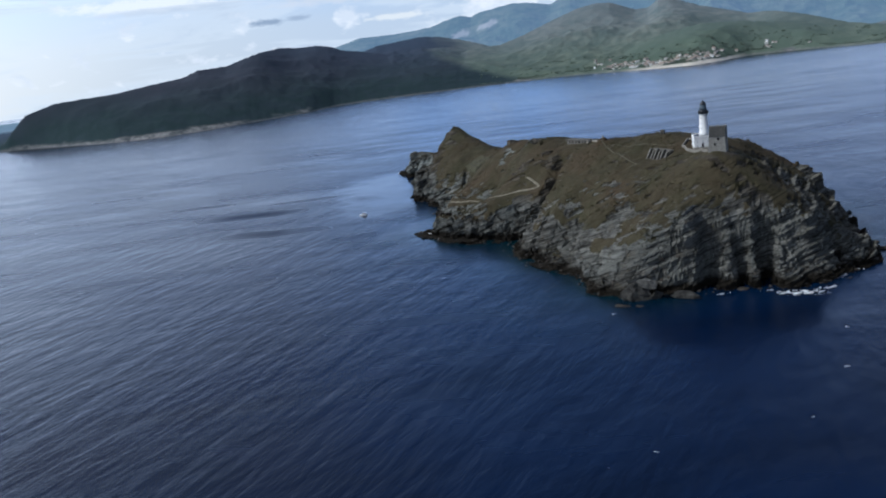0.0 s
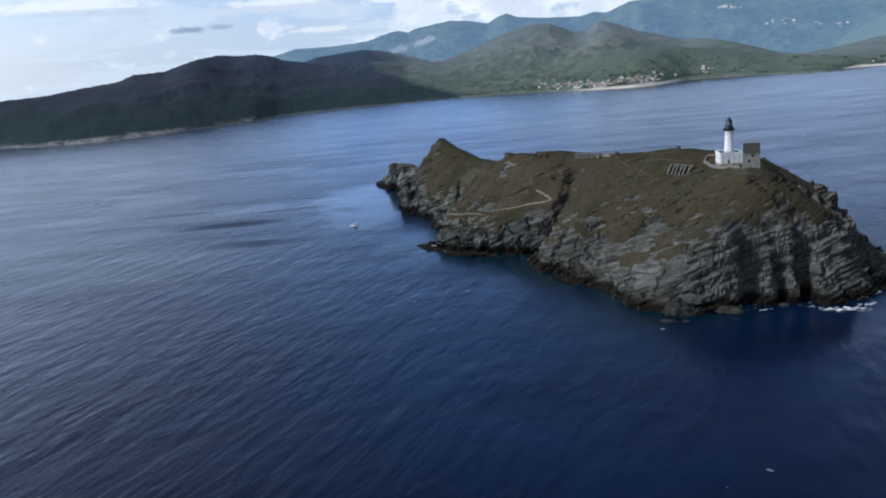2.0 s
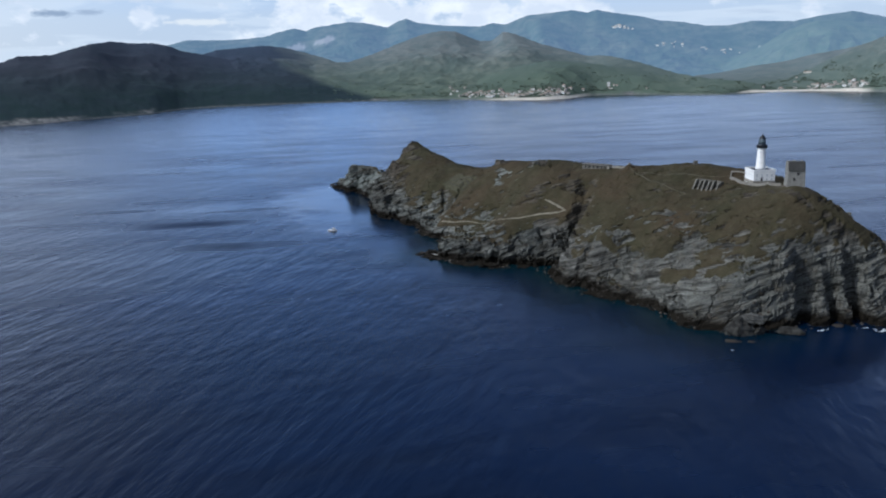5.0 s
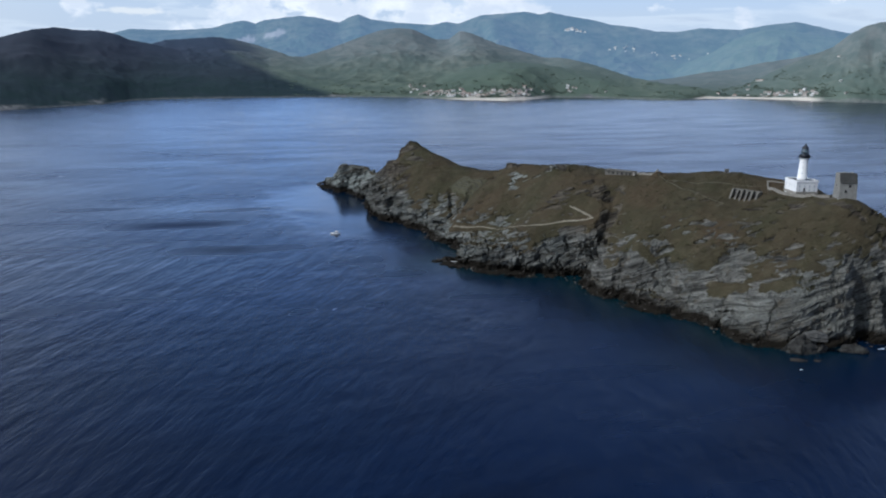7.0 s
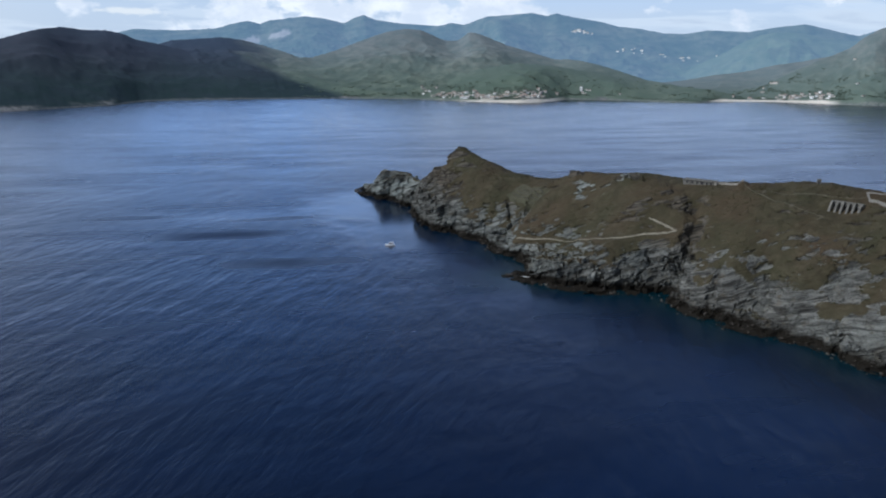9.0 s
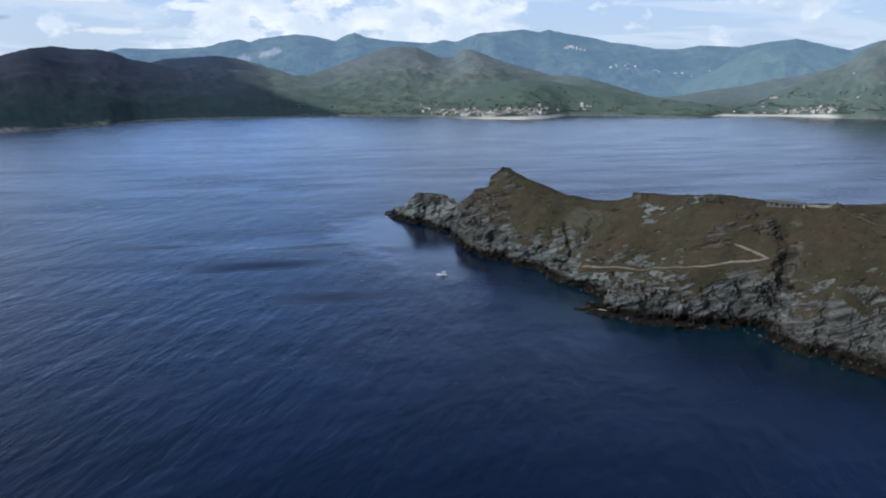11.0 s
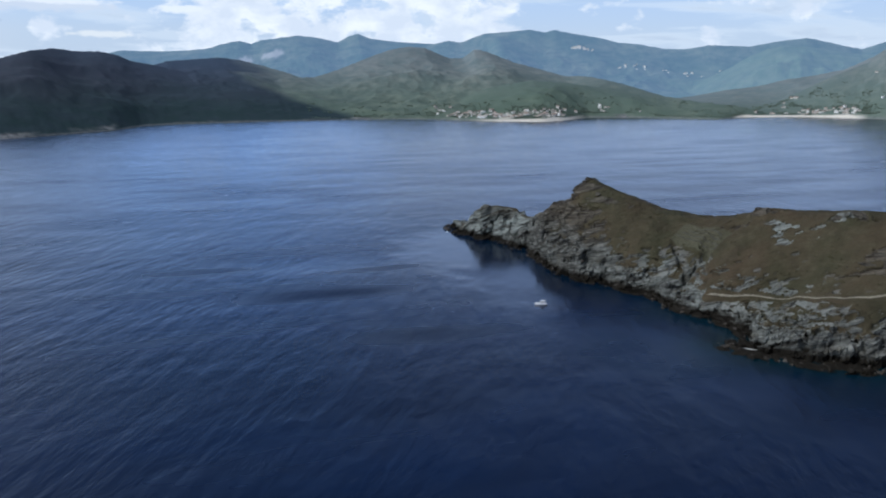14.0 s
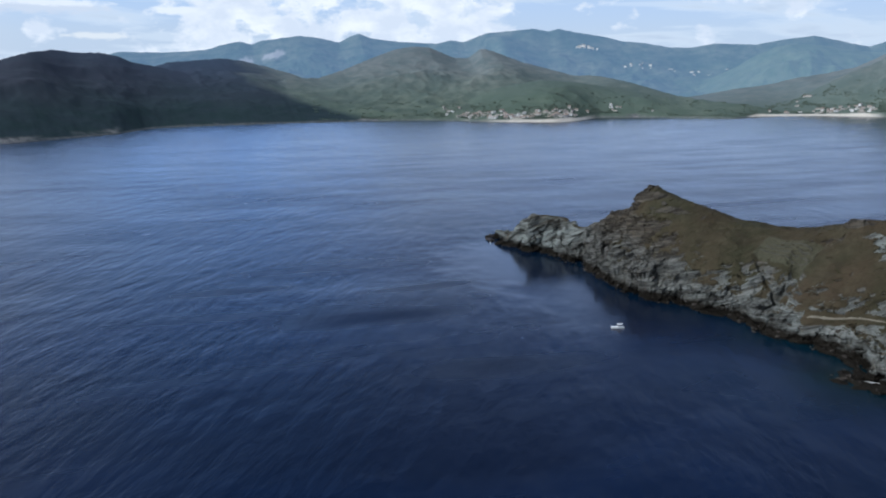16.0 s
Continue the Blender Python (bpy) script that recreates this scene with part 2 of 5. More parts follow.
def island_mat():
    m, nt, b = material("island_ground")
    co = obj_co(nt)
    rock_at = attribute(nt, "rock")
    sep = nt.nodes.new("ShaderNodeSeparateXYZ")
    nt.links.new(co, sep.inputs[0])
    fine, mid, broad = noise_tex(nt, co, 0.8, 8, 0.7), noise_tex(nt, co, 0.15, 6, 0.6), noise_tex(nt, co, 0.032, 4, 0.55)
    # bedded rock: grey, with pale and rusty beds and dark joints
    dip = nt.nodes.new("ShaderNodeVectorMath")
    dip.operation = "DOT_PRODUCT"
    dip.inputs[1].default_value = (-0.31, 0.14, 0.94)
    nt.links.new(co, dip.inputs[0])
    bedded = nt.nodes.new("ShaderNodeCombineXYZ")
    for i, (src, k) in enumerate(((sep.outputs[0], 0.055), (sep.outputs[1], 0.055), (dip.outputs["Value"], 0.42))):
        nt.links.new(math_node(nt, "MULTIPLY", src, k), bedded.inputs[i])
    beds = noise_tex(nt, bedded.outputs[0], 1.0, 8, 0.66, 0.4)
    rock = ramp(nt, beds, 0.38, 0.66, (0.034, 0.033, 0.029, 1), (0.205, 0.203, 0.183, 1))
    rock = mix(nt, ramp(nt, mid, 0.54, 0.68, (0, 0, 0, 1), (0.6,) * 3 + (1,)), rock, (0.115, 0.094, 0.062))
    rock = mix(nt, ramp(nt, broad, 0.48, 0.62, (0, 0, 0, 1), (0.40,) * 3 + (1,)), rock, (0.17, 0.178, 0.162))
    laminae = nt.nodes.new("ShaderNodeCombineXYZ")
    for i, (src, k) in enumerate(((sep.outputs[0], 0.06), (sep.outputs[1], 0.06), (dip.outputs["Value"], 1.05))):
        nt.links.new(math_node(nt, "MULTIPLY", src, k), laminae.inputs[i])
    seams = noise_tex(nt, laminae.outputs[0], 1.0, 5, 0.6, 0.35)
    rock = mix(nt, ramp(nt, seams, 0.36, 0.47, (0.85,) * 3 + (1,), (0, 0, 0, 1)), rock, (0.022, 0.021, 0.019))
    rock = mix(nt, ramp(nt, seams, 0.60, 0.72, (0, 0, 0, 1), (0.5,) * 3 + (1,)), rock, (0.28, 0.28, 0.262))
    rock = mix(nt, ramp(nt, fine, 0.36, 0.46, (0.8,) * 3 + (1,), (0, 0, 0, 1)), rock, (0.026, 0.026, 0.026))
    pale_at = attribute(nt, "pale")
    rock = mix(nt, math_node(nt, "MULTIPLY", pale_at, ramp(nt, beds, 0.40, 0.56)), rock, (0.235, 0.258, 0.240))
    rock = mix(nt, math_node(nt, "MULTIPLY", attribute(nt, "brown"), 0.8), rock, ramp(nt, seams, 0.40, 0.62, (0.030, 0.025, 0.019, 1), (0.100, 0.084, 0.062, 1)))
    # dark foot: wet rock, painted higher and darker to stand for shaded undercuts
    wet = math_node(nt, "ADD", sep.outputs[2], math_node(nt, "MULTIPLY", mid, 7.0))
    rock = mix(nt, ramp(nt, math_node(nt, "MULTIPLY", wet, 0.1), 0.70, 1.08, (1, 1, 1, 1), (0, 0, 0, 1)), rock, (0.014, 0.012, 0.009))
    # dry summer turf
    turf = ramp(nt, broad, 0.38, 0.62, (0.057, 0.046, 0.028, 1), (0.046, 0.044, 0.025, 1))
    turf = mix(nt, ramp(nt, noise_tex(nt, co, 0.06, 6, 0.62, 0.6), 0.52, 0.66, (0, 0, 0, 1), (0.75,) * 3 + (1,)), turf, (0.043, 0.036, 0.023))
    turf = mix(nt, ramp(nt, mid, 0.48, 0.70), turf, (0.070, 0.060, 0.037))
    turf = mix(nt, ramp(nt, mid, 0.26, 0.44, (0.8,) * 3 + (1,), (0, 0, 0, 1)), turf, (0.033, 0.031, 0.019))
    turf = mix(nt, ramp(nt, noise_tex(nt, co, 0.018, 5, 0.6), 0.50, 0.66, (0, 0, 0, 1), (0.4,) * 3 + (1,)), turf, (0.078, 0.052, 0.034))
    turf = mix(nt, ramp(nt, fine, 0.54, 0.72), turf, (0.036, 0.031, 0.019))
    turf = mix(nt, math_node(nt, "MULTIPLY", attribute(nt, "plot"), 0.6), turf, ramp(nt, fine, 0.4, 0.62, (0.105, 0.104, 0.072, 1), (0.068, 0.068, 0.045, 1)))
    edge = math_node(nt, "ADD", rock_at, math_node(nt, "MULTIPLY", math_node(nt, "SUBTRACT", fine, 0.5), 1.1))
    nt.links.new(mix(nt, ramp(nt, edge, 0.38, 0.58), turf, rock), b.inputs["Base Color"])
    b.inputs["Roughness"].default_value = 0.92
    b.inputs["Specular IOR Level"].default_value = 0.1
    hgt = math_node(nt, "ADD", math_node(nt, "MULTIPLY", seams, 1.6), math_node(nt, "ADD", math_node(nt, "MULTIPLY", beds, 1.8), math_node(nt, "MULTIPLY", fine, 0.7)))
    add_bump(nt, b, hgt, 0.8, 1.1)
    return m


def far_mat():
    """Maquis on the coast: scrub, with cloud shadow and haze put into its colour, bare scars, rock and sand at the
    water.
    """
    m, nt, b = material("coast_maquis")
    co = obj_co(nt)
    at = lambda key: attribute(nt, key)
    broad, mid, fine = noise_tex(nt, co, 0.0045, 5, 0.6), noise_tex(nt, co, 0.02, 6, 0.62), noise_tex(nt, co, 0.075, 6, 0.7)
    sep = nt.nodes.new("ShaderNodeSeparateXYZ")
    nt.links.new(co, sep.inputs[0])
    up = math_node(nt, "ADD", math_node(nt, "MULTIPLY", sep.outputs[2], 0.004), math_node(nt, "MULTIPLY", math_node(nt, "SUBTRACT", broad, 0.5), 0.5))
    # green maquis low down, grey heath and stone towards the tops, paled to stand for haze
    scrub = ramp(nt, up, 0.26, 0.72, (0.140, 0.174, 0.134, 1), (0.192, 0.203, 0.184, 1))
    scrub = mix(nt, ramp(nt, mid, 0.40, 0.58, (0.65,) * 3 + (1,), (0, 0, 0, 1)), scrub, (0.064, 0.094, 0.078))
    scrub = mix(nt, ramp(nt, broad, 0.42, 0.58, (0.55,) * 3 + (1,), (0, 0, 0, 1)), scrub, (0.070, 0.102, 0.088))
    scrub = mix(nt, ramp(nt, fine, 0.62, 0.78, (0, 0, 0, 1), (0.22,) * 3 + (1,)), scrub, (0.30, 0.29, 0.25))
    scrub = mix(nt, math_node(nt, "MULTIPLY", at("green"), ramp(nt, mid, 0.30, 0.62, (1, 1, 1, 1), (0.55,) * 3 + (1,))), scrub, (0.096, 0.134, 0.102))
    # maquis under cloud: the shadow over the headland is painted into its colour
    cloud_shade = ramp(nt, up, 0.15, 0.50, (0.022, 0.040, 0.043, 1), (0.044, 0.050, 0.068, 1))
    cloud_shade = mix(nt, ramp(nt, mid, 0.36, 0.60, (0.5,) * 3 + (1,), (0, 0, 0, 1)), cloud_shade, (0.032, 0.046, 0.060))
    col = mix(nt, at("cloud_shade"), scrub, cloud_shade)
    # distance haze painted in: farther slopes are mixed towards blue-grey
    col = mix(nt, math_node(nt, "MULTIPLY", at("far_haze"), 0.75), col, mix(nt, at("cloud_shade"), ramp(nt, mid, 0.36, 0.62, (0.150, 0.190, 0.212, 1), (0.192, 0.220, 0.236, 1)), (0.045, 0.070, 0.115)))
    stone = ramp(nt, fine, 0.38, 0.64, (0.10, 0.105, 0.11, 1), (0.30, 0.295, 0.285, 1))
    col = mix(nt, at("shore"), col, stone)
    col = mix(nt, at("sand"), col, ramp(nt, fine, 0.3, 0.7, (0.55, 0.50, 0.42, 1), (0.75, 0.71, 0.64, 1)))
    col = mix(nt, at("bare"), col, ramp(nt, fine, 0.3, 0.7, (0.36, 0.33, 0.30, 1), (0.56, 0.53, 0.50, 1)))
    nt.links.new(col, b.inputs["Base Color"])
    b.inputs["Roughness"].default_value = 0.95
    b.inputs["Specular IOR Level"].default_value = 0.1
    add_bump(nt, b, math_node(nt, "ADD", math_node(nt, "MULTIPLY", mid, 2.0), fine), 0.3, 2.5)
    return m


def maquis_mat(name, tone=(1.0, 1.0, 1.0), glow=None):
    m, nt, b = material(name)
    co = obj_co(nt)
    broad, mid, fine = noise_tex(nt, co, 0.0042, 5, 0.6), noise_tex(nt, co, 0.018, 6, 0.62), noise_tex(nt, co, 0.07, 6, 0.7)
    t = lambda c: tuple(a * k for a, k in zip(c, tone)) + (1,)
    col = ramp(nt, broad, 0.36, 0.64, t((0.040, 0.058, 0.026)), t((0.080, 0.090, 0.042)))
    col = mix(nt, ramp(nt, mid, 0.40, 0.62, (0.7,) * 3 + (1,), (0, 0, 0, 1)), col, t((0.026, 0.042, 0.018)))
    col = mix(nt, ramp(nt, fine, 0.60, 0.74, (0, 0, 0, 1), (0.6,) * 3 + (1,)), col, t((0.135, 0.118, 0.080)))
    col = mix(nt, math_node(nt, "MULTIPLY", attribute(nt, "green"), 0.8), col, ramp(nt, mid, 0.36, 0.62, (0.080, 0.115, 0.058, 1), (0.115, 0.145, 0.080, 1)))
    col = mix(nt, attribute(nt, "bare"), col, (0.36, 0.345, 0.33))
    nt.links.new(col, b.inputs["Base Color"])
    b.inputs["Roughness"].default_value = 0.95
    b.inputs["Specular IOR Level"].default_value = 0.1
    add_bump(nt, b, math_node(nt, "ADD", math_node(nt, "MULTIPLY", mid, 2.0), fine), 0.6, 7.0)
    # emission stands in for the blue haze of distance
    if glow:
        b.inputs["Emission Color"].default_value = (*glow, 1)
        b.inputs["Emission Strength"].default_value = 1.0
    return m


SEA, ISLAND = sea_mat(), island_mat()
MAQUIS = far_mat()
# bluish tone and faint glow imitate haze over the mountains
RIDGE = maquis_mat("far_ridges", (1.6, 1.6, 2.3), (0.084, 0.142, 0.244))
WHITE = rough_mat("white_limewash", (0.70, 0.70, 0.69), (0.82, 0.82, 0.80), 1.0, 0.7, 0.01)
STONE = rough_mat("old_masonry", (0.13, 0.122, 0.105), (0.25, 0.235, 0.205), 1.3, 0.92, 0.06)
TOWER_STONE = rough_mat("tower_masonry", (0.15, 0.147, 0.133), (0.26, 0.253, 0.23), 1.6, 0.92, 0.06)
RUIN_STONE = rough_mat("ruin_masonry", (0.075, 0.071, 0.062), (0.175, 0.166, 0.146), 1.6, 0.92, 0.08)
PALE = rough_mat("pale_masonry", (0.19, 0.175, 0.15), (0.33, 0.31, 0.27), 1.3, 0.9, 0.05)
# dark panels on uncut walls: shade of openings put into colour; also tinted glass
DARK = rough_mat("dark_panel", (0.012, 0.012, 0.014), (0.03, 0.03, 0.03), 2.0, 0.6)
IRON = rough_mat("black_paint", (0.006, 0.008, 0.013), (0.014, 0.018, 0.028), 2.0, 0.45, 0.004)
DIRT = rough_mat("trodden_earth", (0.125, 0.113, 0.086), (0.235, 0.214, 0.168), 0.8, 0.95, 0.04)
FAINT = rough_mat("overgrown_earth", (0.075, 0.068, 0.048), (0.135, 0.122, 0.092), 0.8, 0.95, 0.04)
ROCK = rough_mat("boulder_rock", (0.014, 0.013, 0.012), (0.070, 0.069, 0.063), 1.2, 0.9, 0.15)
PALE_ROCK = rough_mat("pale_slab", (0.26, 0.26, 0.245), (0.40, 0.40, 0.385), 0.5, 0.85, 0.1)
WET = rough_mat("wet_rock", (0.022, 0.019, 0.016), (0.07, 0.06, 0.05), 0.5, 0.6, 0.15)
FOAM = rough_mat("foam", (0.62, 0.66, 0.68), (0.85, 0.87, 0.88), 1.0, 0.8, 0.05)
SHUTTER = rough_mat("grey_shutter", (0.42, 0.44, 0.46), (0.54, 0.56, 0.58), 2.0, 0.7)
HOUSE_WALL = rough_mat("house_plaster", (0.36, 0.34, 0.31), (0.62, 0.59, 0.54), 0.3, 0.9)
SLABS = rough_mat("stone_slabs", (0.03, 0.031, 0.03), (0.075, 0.073, 0.068), 1.2, 0.9, 0.06)
ROOF = rough_mat("tile_roof", (0.24, 0.18, 0.15), (0.40, 0.31, 0.26), 1.0, 0.9, 0.05)
GRP = rough_mat("white_hull", (0.72, 0.73, 0.74), (0.80, 0.80, 0.80), 2.0, 0.3, 0.002)
TREES = rough_mat("tree_leaves", (0.082, 0.112, 0.088), (0.120, 0.148, 0.116), 0.05, 0.95, 0.3)
MOSSY = rough_mat("mossy_stones", (0.045, 0.044, 0.032), (0.088, 0.084, 0.064), 1.0, 0.95, 0.06)
BUSH = rough_mat("bush_leaves", (0.030, 0.030, 0.015), (0.058, 0.052, 0.026), 2.0, 0.95, 0.1)


# ---- building helpers ----
def mesh_from(name, verts, faces, mat, smooth=False):
    me = bpy.data.meshes.new(name)
    me.from_pydata([tuple(v) for v in verts], [], [tuple(f) for f in faces])
    me.materials.append(mat)
    if smooth:
        me.polygons.foreach_set("use_smooth", [True] * len(me.polygons))
    me.update()
    return me


def grid_mesh(name, pts, keep, mat, attrs=(), flat=None):
    """A sheet from an n x m x 3 array of places; keep says which quads stand."""
    n, m = pts.shape[:2]
    idx = np.arange(n * m).reshape(n, m)
    quads = np.stack([idx[:-1, :-1], idx[1:, :-1], idx[1:, 1:], idx[:-1, 1:]], -1)[keep]
    used = np.unique(quads)
    renum = np.full(n * m, -1)
    renum[used] = np.arange(len(used))
    quads, verts = renum[quads], pts.reshape(-1, 3)[used]
    me = bpy.data.meshes.new(name)
    me.vertices.add(len(verts))
    me.vertices.foreach_set("co", verts.astype(np.float32).ravel())
    me.loops.add(quads.size)
    me.loops.foreach_set("vertex_index", quads.astype(np.int32).ravel())
    me.polygons.add(len(quads))
    me.polygons.foreach_set("loop_start", np.arange(0, quads.size, 4, dtype=np.int32))
    me.polygons.foreach_set("use_smooth", np.ones(len(quads), dtype=bool) if flat is None else ~flat[:-1, :-1][keep])
    me.update(calc_edges=True)
    for key, values in attrs:
        a = me.attributes.new(key, "FLOAT", "POINT")
        a.data.foreach_set("value", values.reshape(-1)[used].astype(np.float32))
    me.materials.append(mat)
    return me


def part(name, bm, mat, parent, label="", smooth=False):
    me = bpy.data.meshes.new(name)
    for f in bm.faces:
        f.smooth = smooth
    bm.to_mesh(me)
    bm.free()
    me.materials.append(mat)
    ob = new(name, me)
    ob.parent = parent
    return tagged(ob, label)


def thing(name, m, label, category, group="", kind=""):
    ob = new(name)
    ob.matrix_world = m
    return tagged(ob, label, category, group, kind)


def box(bm, c, s, taper=1.0, rz=0.0, bevel=0.0):
    """A block by its centre and size; taper narrows its top."""
    made = bmesh.ops.create_cube(bm, size=1.0)["verts"]
    for v in made:
        k = taper if v.co.z > 0 else 1.0
        v.co = Vector((v.co.x * s[0] * k, v.co.y * s[1] * k, v.co.z * s[2]))
        v.co = Matrix.Rotation(radians(rz), 3, "Z") @ v.co + Vector(c)
    if bevel:
        edges = list({e for v in made for e in v.link_edges})
        bmesh.ops.bevel(bm, geom=edges, offset=bevel, segments=1, affect="EDGES")
    return bm


def lathe(bm, profile, n=28, c=(0, 0)):
    """A turned shape from (radius, height) pairs."""
    rings = [[bm.verts.new((c[0] + r * math.cos(2 * math.pi * i / n), c[1] + r * math.sin(2 * math.pi * i / n), z)) for i in range(n)] for r, z in profile]
    for a, b in zip(rings, rings[1:]):
        for i in range(n):
            bm.faces.new((a[i], a[(i + 1) % n], b[(i + 1) % n], b[i]))
    if profile[0][0] > 0.001:
        bm.faces.new(list(reversed(rings[0])))
    if profile[-1][0] > 0.001:
        bm.faces.new(rings[-1])
    return bm


def fresh():
    return bmesh.new()


# ---- smooth random fields ----
GRADS = np.random.RandomState(7).normal(size=(256, 3))
GRADS /= np.linalg.norm(GRADS, axis=1)[:, None]
PERM = np.random.RandomState(11).permutation(256)


def field(x, y, z):
    """Smooth noise about -0.7 to 0.7, one cell a unit."""
    xi, yi, zi = np.floor(x).astype(int), np.floor(y).astype(int), np.floor(z).astype(int)
    xf, yf, zf = x - xi, y - yi, z - zi
    u, v, w = (t * t * t * (t * (t * 6 - 15) + 10) for t in (xf, yf, zf))
    total = 0
    for i in (0, 1):
        for j in (0, 1):
            for k in (0, 1):
                g = GRADS[PERM[(PERM[(PERM[(xi + i) & 255] + yi + j) & 255] + zi + k) & 255]]
                d = g[..., 0] * (xf - i) + g[..., 1] * (yf - j) + g[..., 2] * (zf - k)
                total = total + d * (u if i else 1 - u) * (v if j else 1 - v) * (w if k else 1 - w)
    return total


def octaves(x, y, z, n=4, gain=0.5, ridged=False):
    total, amp = 0, 1.0
    for i in range(n):
        f = field(x * 2 ** i + 13.7 * i, y * 2 ** i + 5.1 * i, z * 2 ** i)
        total = total + amp * (0.5 - 1.6 * np.abs(f) if ridged else f)
        amp *= gain
    return total


def smooth(a, b, x):
    t = np.clip((x - a) / (b - a), 0, 1)
    return t * t * (3 - 2 * t)


# ---- the island ----
COAST = np.array([
    (-52, 983), (-57, 955), (-46, 929), (-36, 915), (-35, 884), (-27, 871), (-34, 834), (-39, 809), (-38, 783), (-28, 762), (-20, 741),
    (-11, 723), (-14, 699), (-12, 685), (-7, 671), (-3, 652), (-9, 634), (-30, 631), (-23, 611), (-5, 587), (14, 575), (38, 568),
    (36, 551), (38, 533), (42, 513), (55, 484), (71, 465), (68, 445), (73, 428), (80, 420), (104, 415), (120, 411), (128, 411), (144, 408), (168, 399),
    (188, 404), (213, 420), (227, 428), (239, 450), (249, 494), (266, 548), (252, 610), (205, 690), (150, 765), (92, 812), (46, 862), (8, 905), (-18, 940), (-38, 984)], float)
# tops, shoulders and hollows of the ground: place and height
SOUTH_TOPS = [(160, 500, 63.2), (151, 491, 61.0), (157, 460, 65.5), (172, 512, 62.5), (150, 558, 66.2), (114, 580, 62.0), (101, 612, 59.0), (70, 650, 59.6), (53, 672, 47), (77, 591, 48.8), (60, 610, 46.5), (65, 580, 35.8), (57, 602, 39.9), (32, 650, 18.3), (128, 530, 55), (134, 518, 55), (190, 560, 55), (84, 643, 58)]
NORTH_TOPS = [(58, 707, 53.5), (23, 707, 29.7), (46, 757, 42.5), (15, 840, 58.5), (7, 846, 53.5), (11, 748, 31.5), (-3, 798, 40), (3, 857, 39), (-20, 777, 17), (-10, 775, 29), (-3, 748, 25), (-8, 886, 25), (-13, 872, 30), (-2, 860, 41), (-43, 926, 23.5), (-42, 942, 17), (-31, 917, 20), (-24, 903, 17), (-10, 917, 22.5), (22, 820, 52.5), (28, 804, 49), (34, 790, 46), (40, 772, 44)]
UPLAND = np.array(SOUTH_TOPS + NORTH_TOPS, float)
SOUTH_SLOPES = [(72, 505, 10), (84, 492, 28), (108, 470, 36), (84, 460, 14), (124, 442, 42), (121, 416, 31), (102, 420, 18), (134, 413, 17), (154, 442, 57), (167, 428, 47), (184, 428, 42), (203, 438, 28), (168, 413, 19), (238, 480, 15)]
NORTH_SLOPES = [(0, 718, 12.6), (10, 715, 14), (-3, 677, 11.5), (-12, 617, 0.9), (2, 598, 1.2), (18, 586, 2.5), (1, 637, 7), (8, 620, 12), (23, 589, 14), (46, 583, 19), (16, 610, 20), (45, 546, 6), (54, 529, 15), (67, 526, 28), (82, 526, 34), (119, 523, 53)]
SEAWARD = np.array(SOUTH_SLOPES + NORTH_SLOPES, float)
EASTWARD = np.array([(151, 455, 66.2), (159, 457, 66.4), (156, 461, 67.4), (152, 464, 66.3), (206, 468, 34), (186, 520, 60.5), (199, 530, 57), (213, 535, 48.5), (226, 538, 38), (232, 510, 35.5), (243, 517, 25), (197, 508, 51.5), (201, 499, 46), (213, 503, 40.5), (224, 507, 35.5), (181, 435, 44.5), (30, 612, 25.2), (28, 627, 21.5)])


def shore_gap(x, y):
    """Signed distance to the waterline, positive on land."""
    best, inside = np.full(x.shape, 1e9), np.zeros(x.shape, bool)
    for (ax, ay), (bx, by) in zip(COAST, np.roll(COAST, -1, 0)):
        dx, dy = bx - ax, by - ay
        t = np.clip(((x - ax) * dx + (y - ay) * dy) / (dx * dx + dy * dy), 0, 1)
        best = np.minimum(best, np.hypot(x - ax - t * dx, y - ay - t * dy))
        with np.errstate(divide="ignore", invalid="ignore"):
            inside ^= ((ay > y) != (by > y)) & (x < dx * (y - ay) / (dy if dy else 1e-9) + ax)
    return np.where(inside, best, -best)


def solve_ground():
    """Weights of a smooth surface through the tops, the seaward slopes and the waterline."""
    ring = []
    for a, b in zip(COAST, np.roll(COAST, -1, 0)):
        steps = max(1, int(np.hypot(*(b - a)) // 22))
        out = np.array((-(b - a)[1], (b - a)[0])) / np.hypot(*(b - a))
        for i in range(steps):
            p = a + (b - a) * i / steps
            ring.append((*p, 0.6))
            ring.append((*(p + 16 * out), -9.0) if shore_gap(*(p + 16 * out)[:, None])[0] < 0 else (*(p - 16 * out), -9.0))
    k = np.vstack([UPLAND, SEAWARD, EASTWARD, np.array(ring)])
    d = np.hypot(k[:, None, 0] - k[None, :, 0], k[:, None, 1] - k[None, :, 1])
    a = np.sqrt(d * d + 20.0) + np.eye(len(k)) * -0.35
    full = np.zeros((len(k) + 1,) * 2)
    full[:-1, :-1], full[-1, :-1], full[:-1, -1] = a, 1, 1
    return k, np.linalg.solve(full, np.append(k[:, 2], 0))


KNOTS, WEIGHTS = solve_ground()


def base_height(x, y):
    h = np.full(x.shape, WEIGHTS[-1])
    for (kx, ky, _), w in zip(KNOTS, WEIGHTS):
        h = h + w * np.sqrt((x - kx) ** 2 + (y - ky) ** 2 + 20.0)
    return h


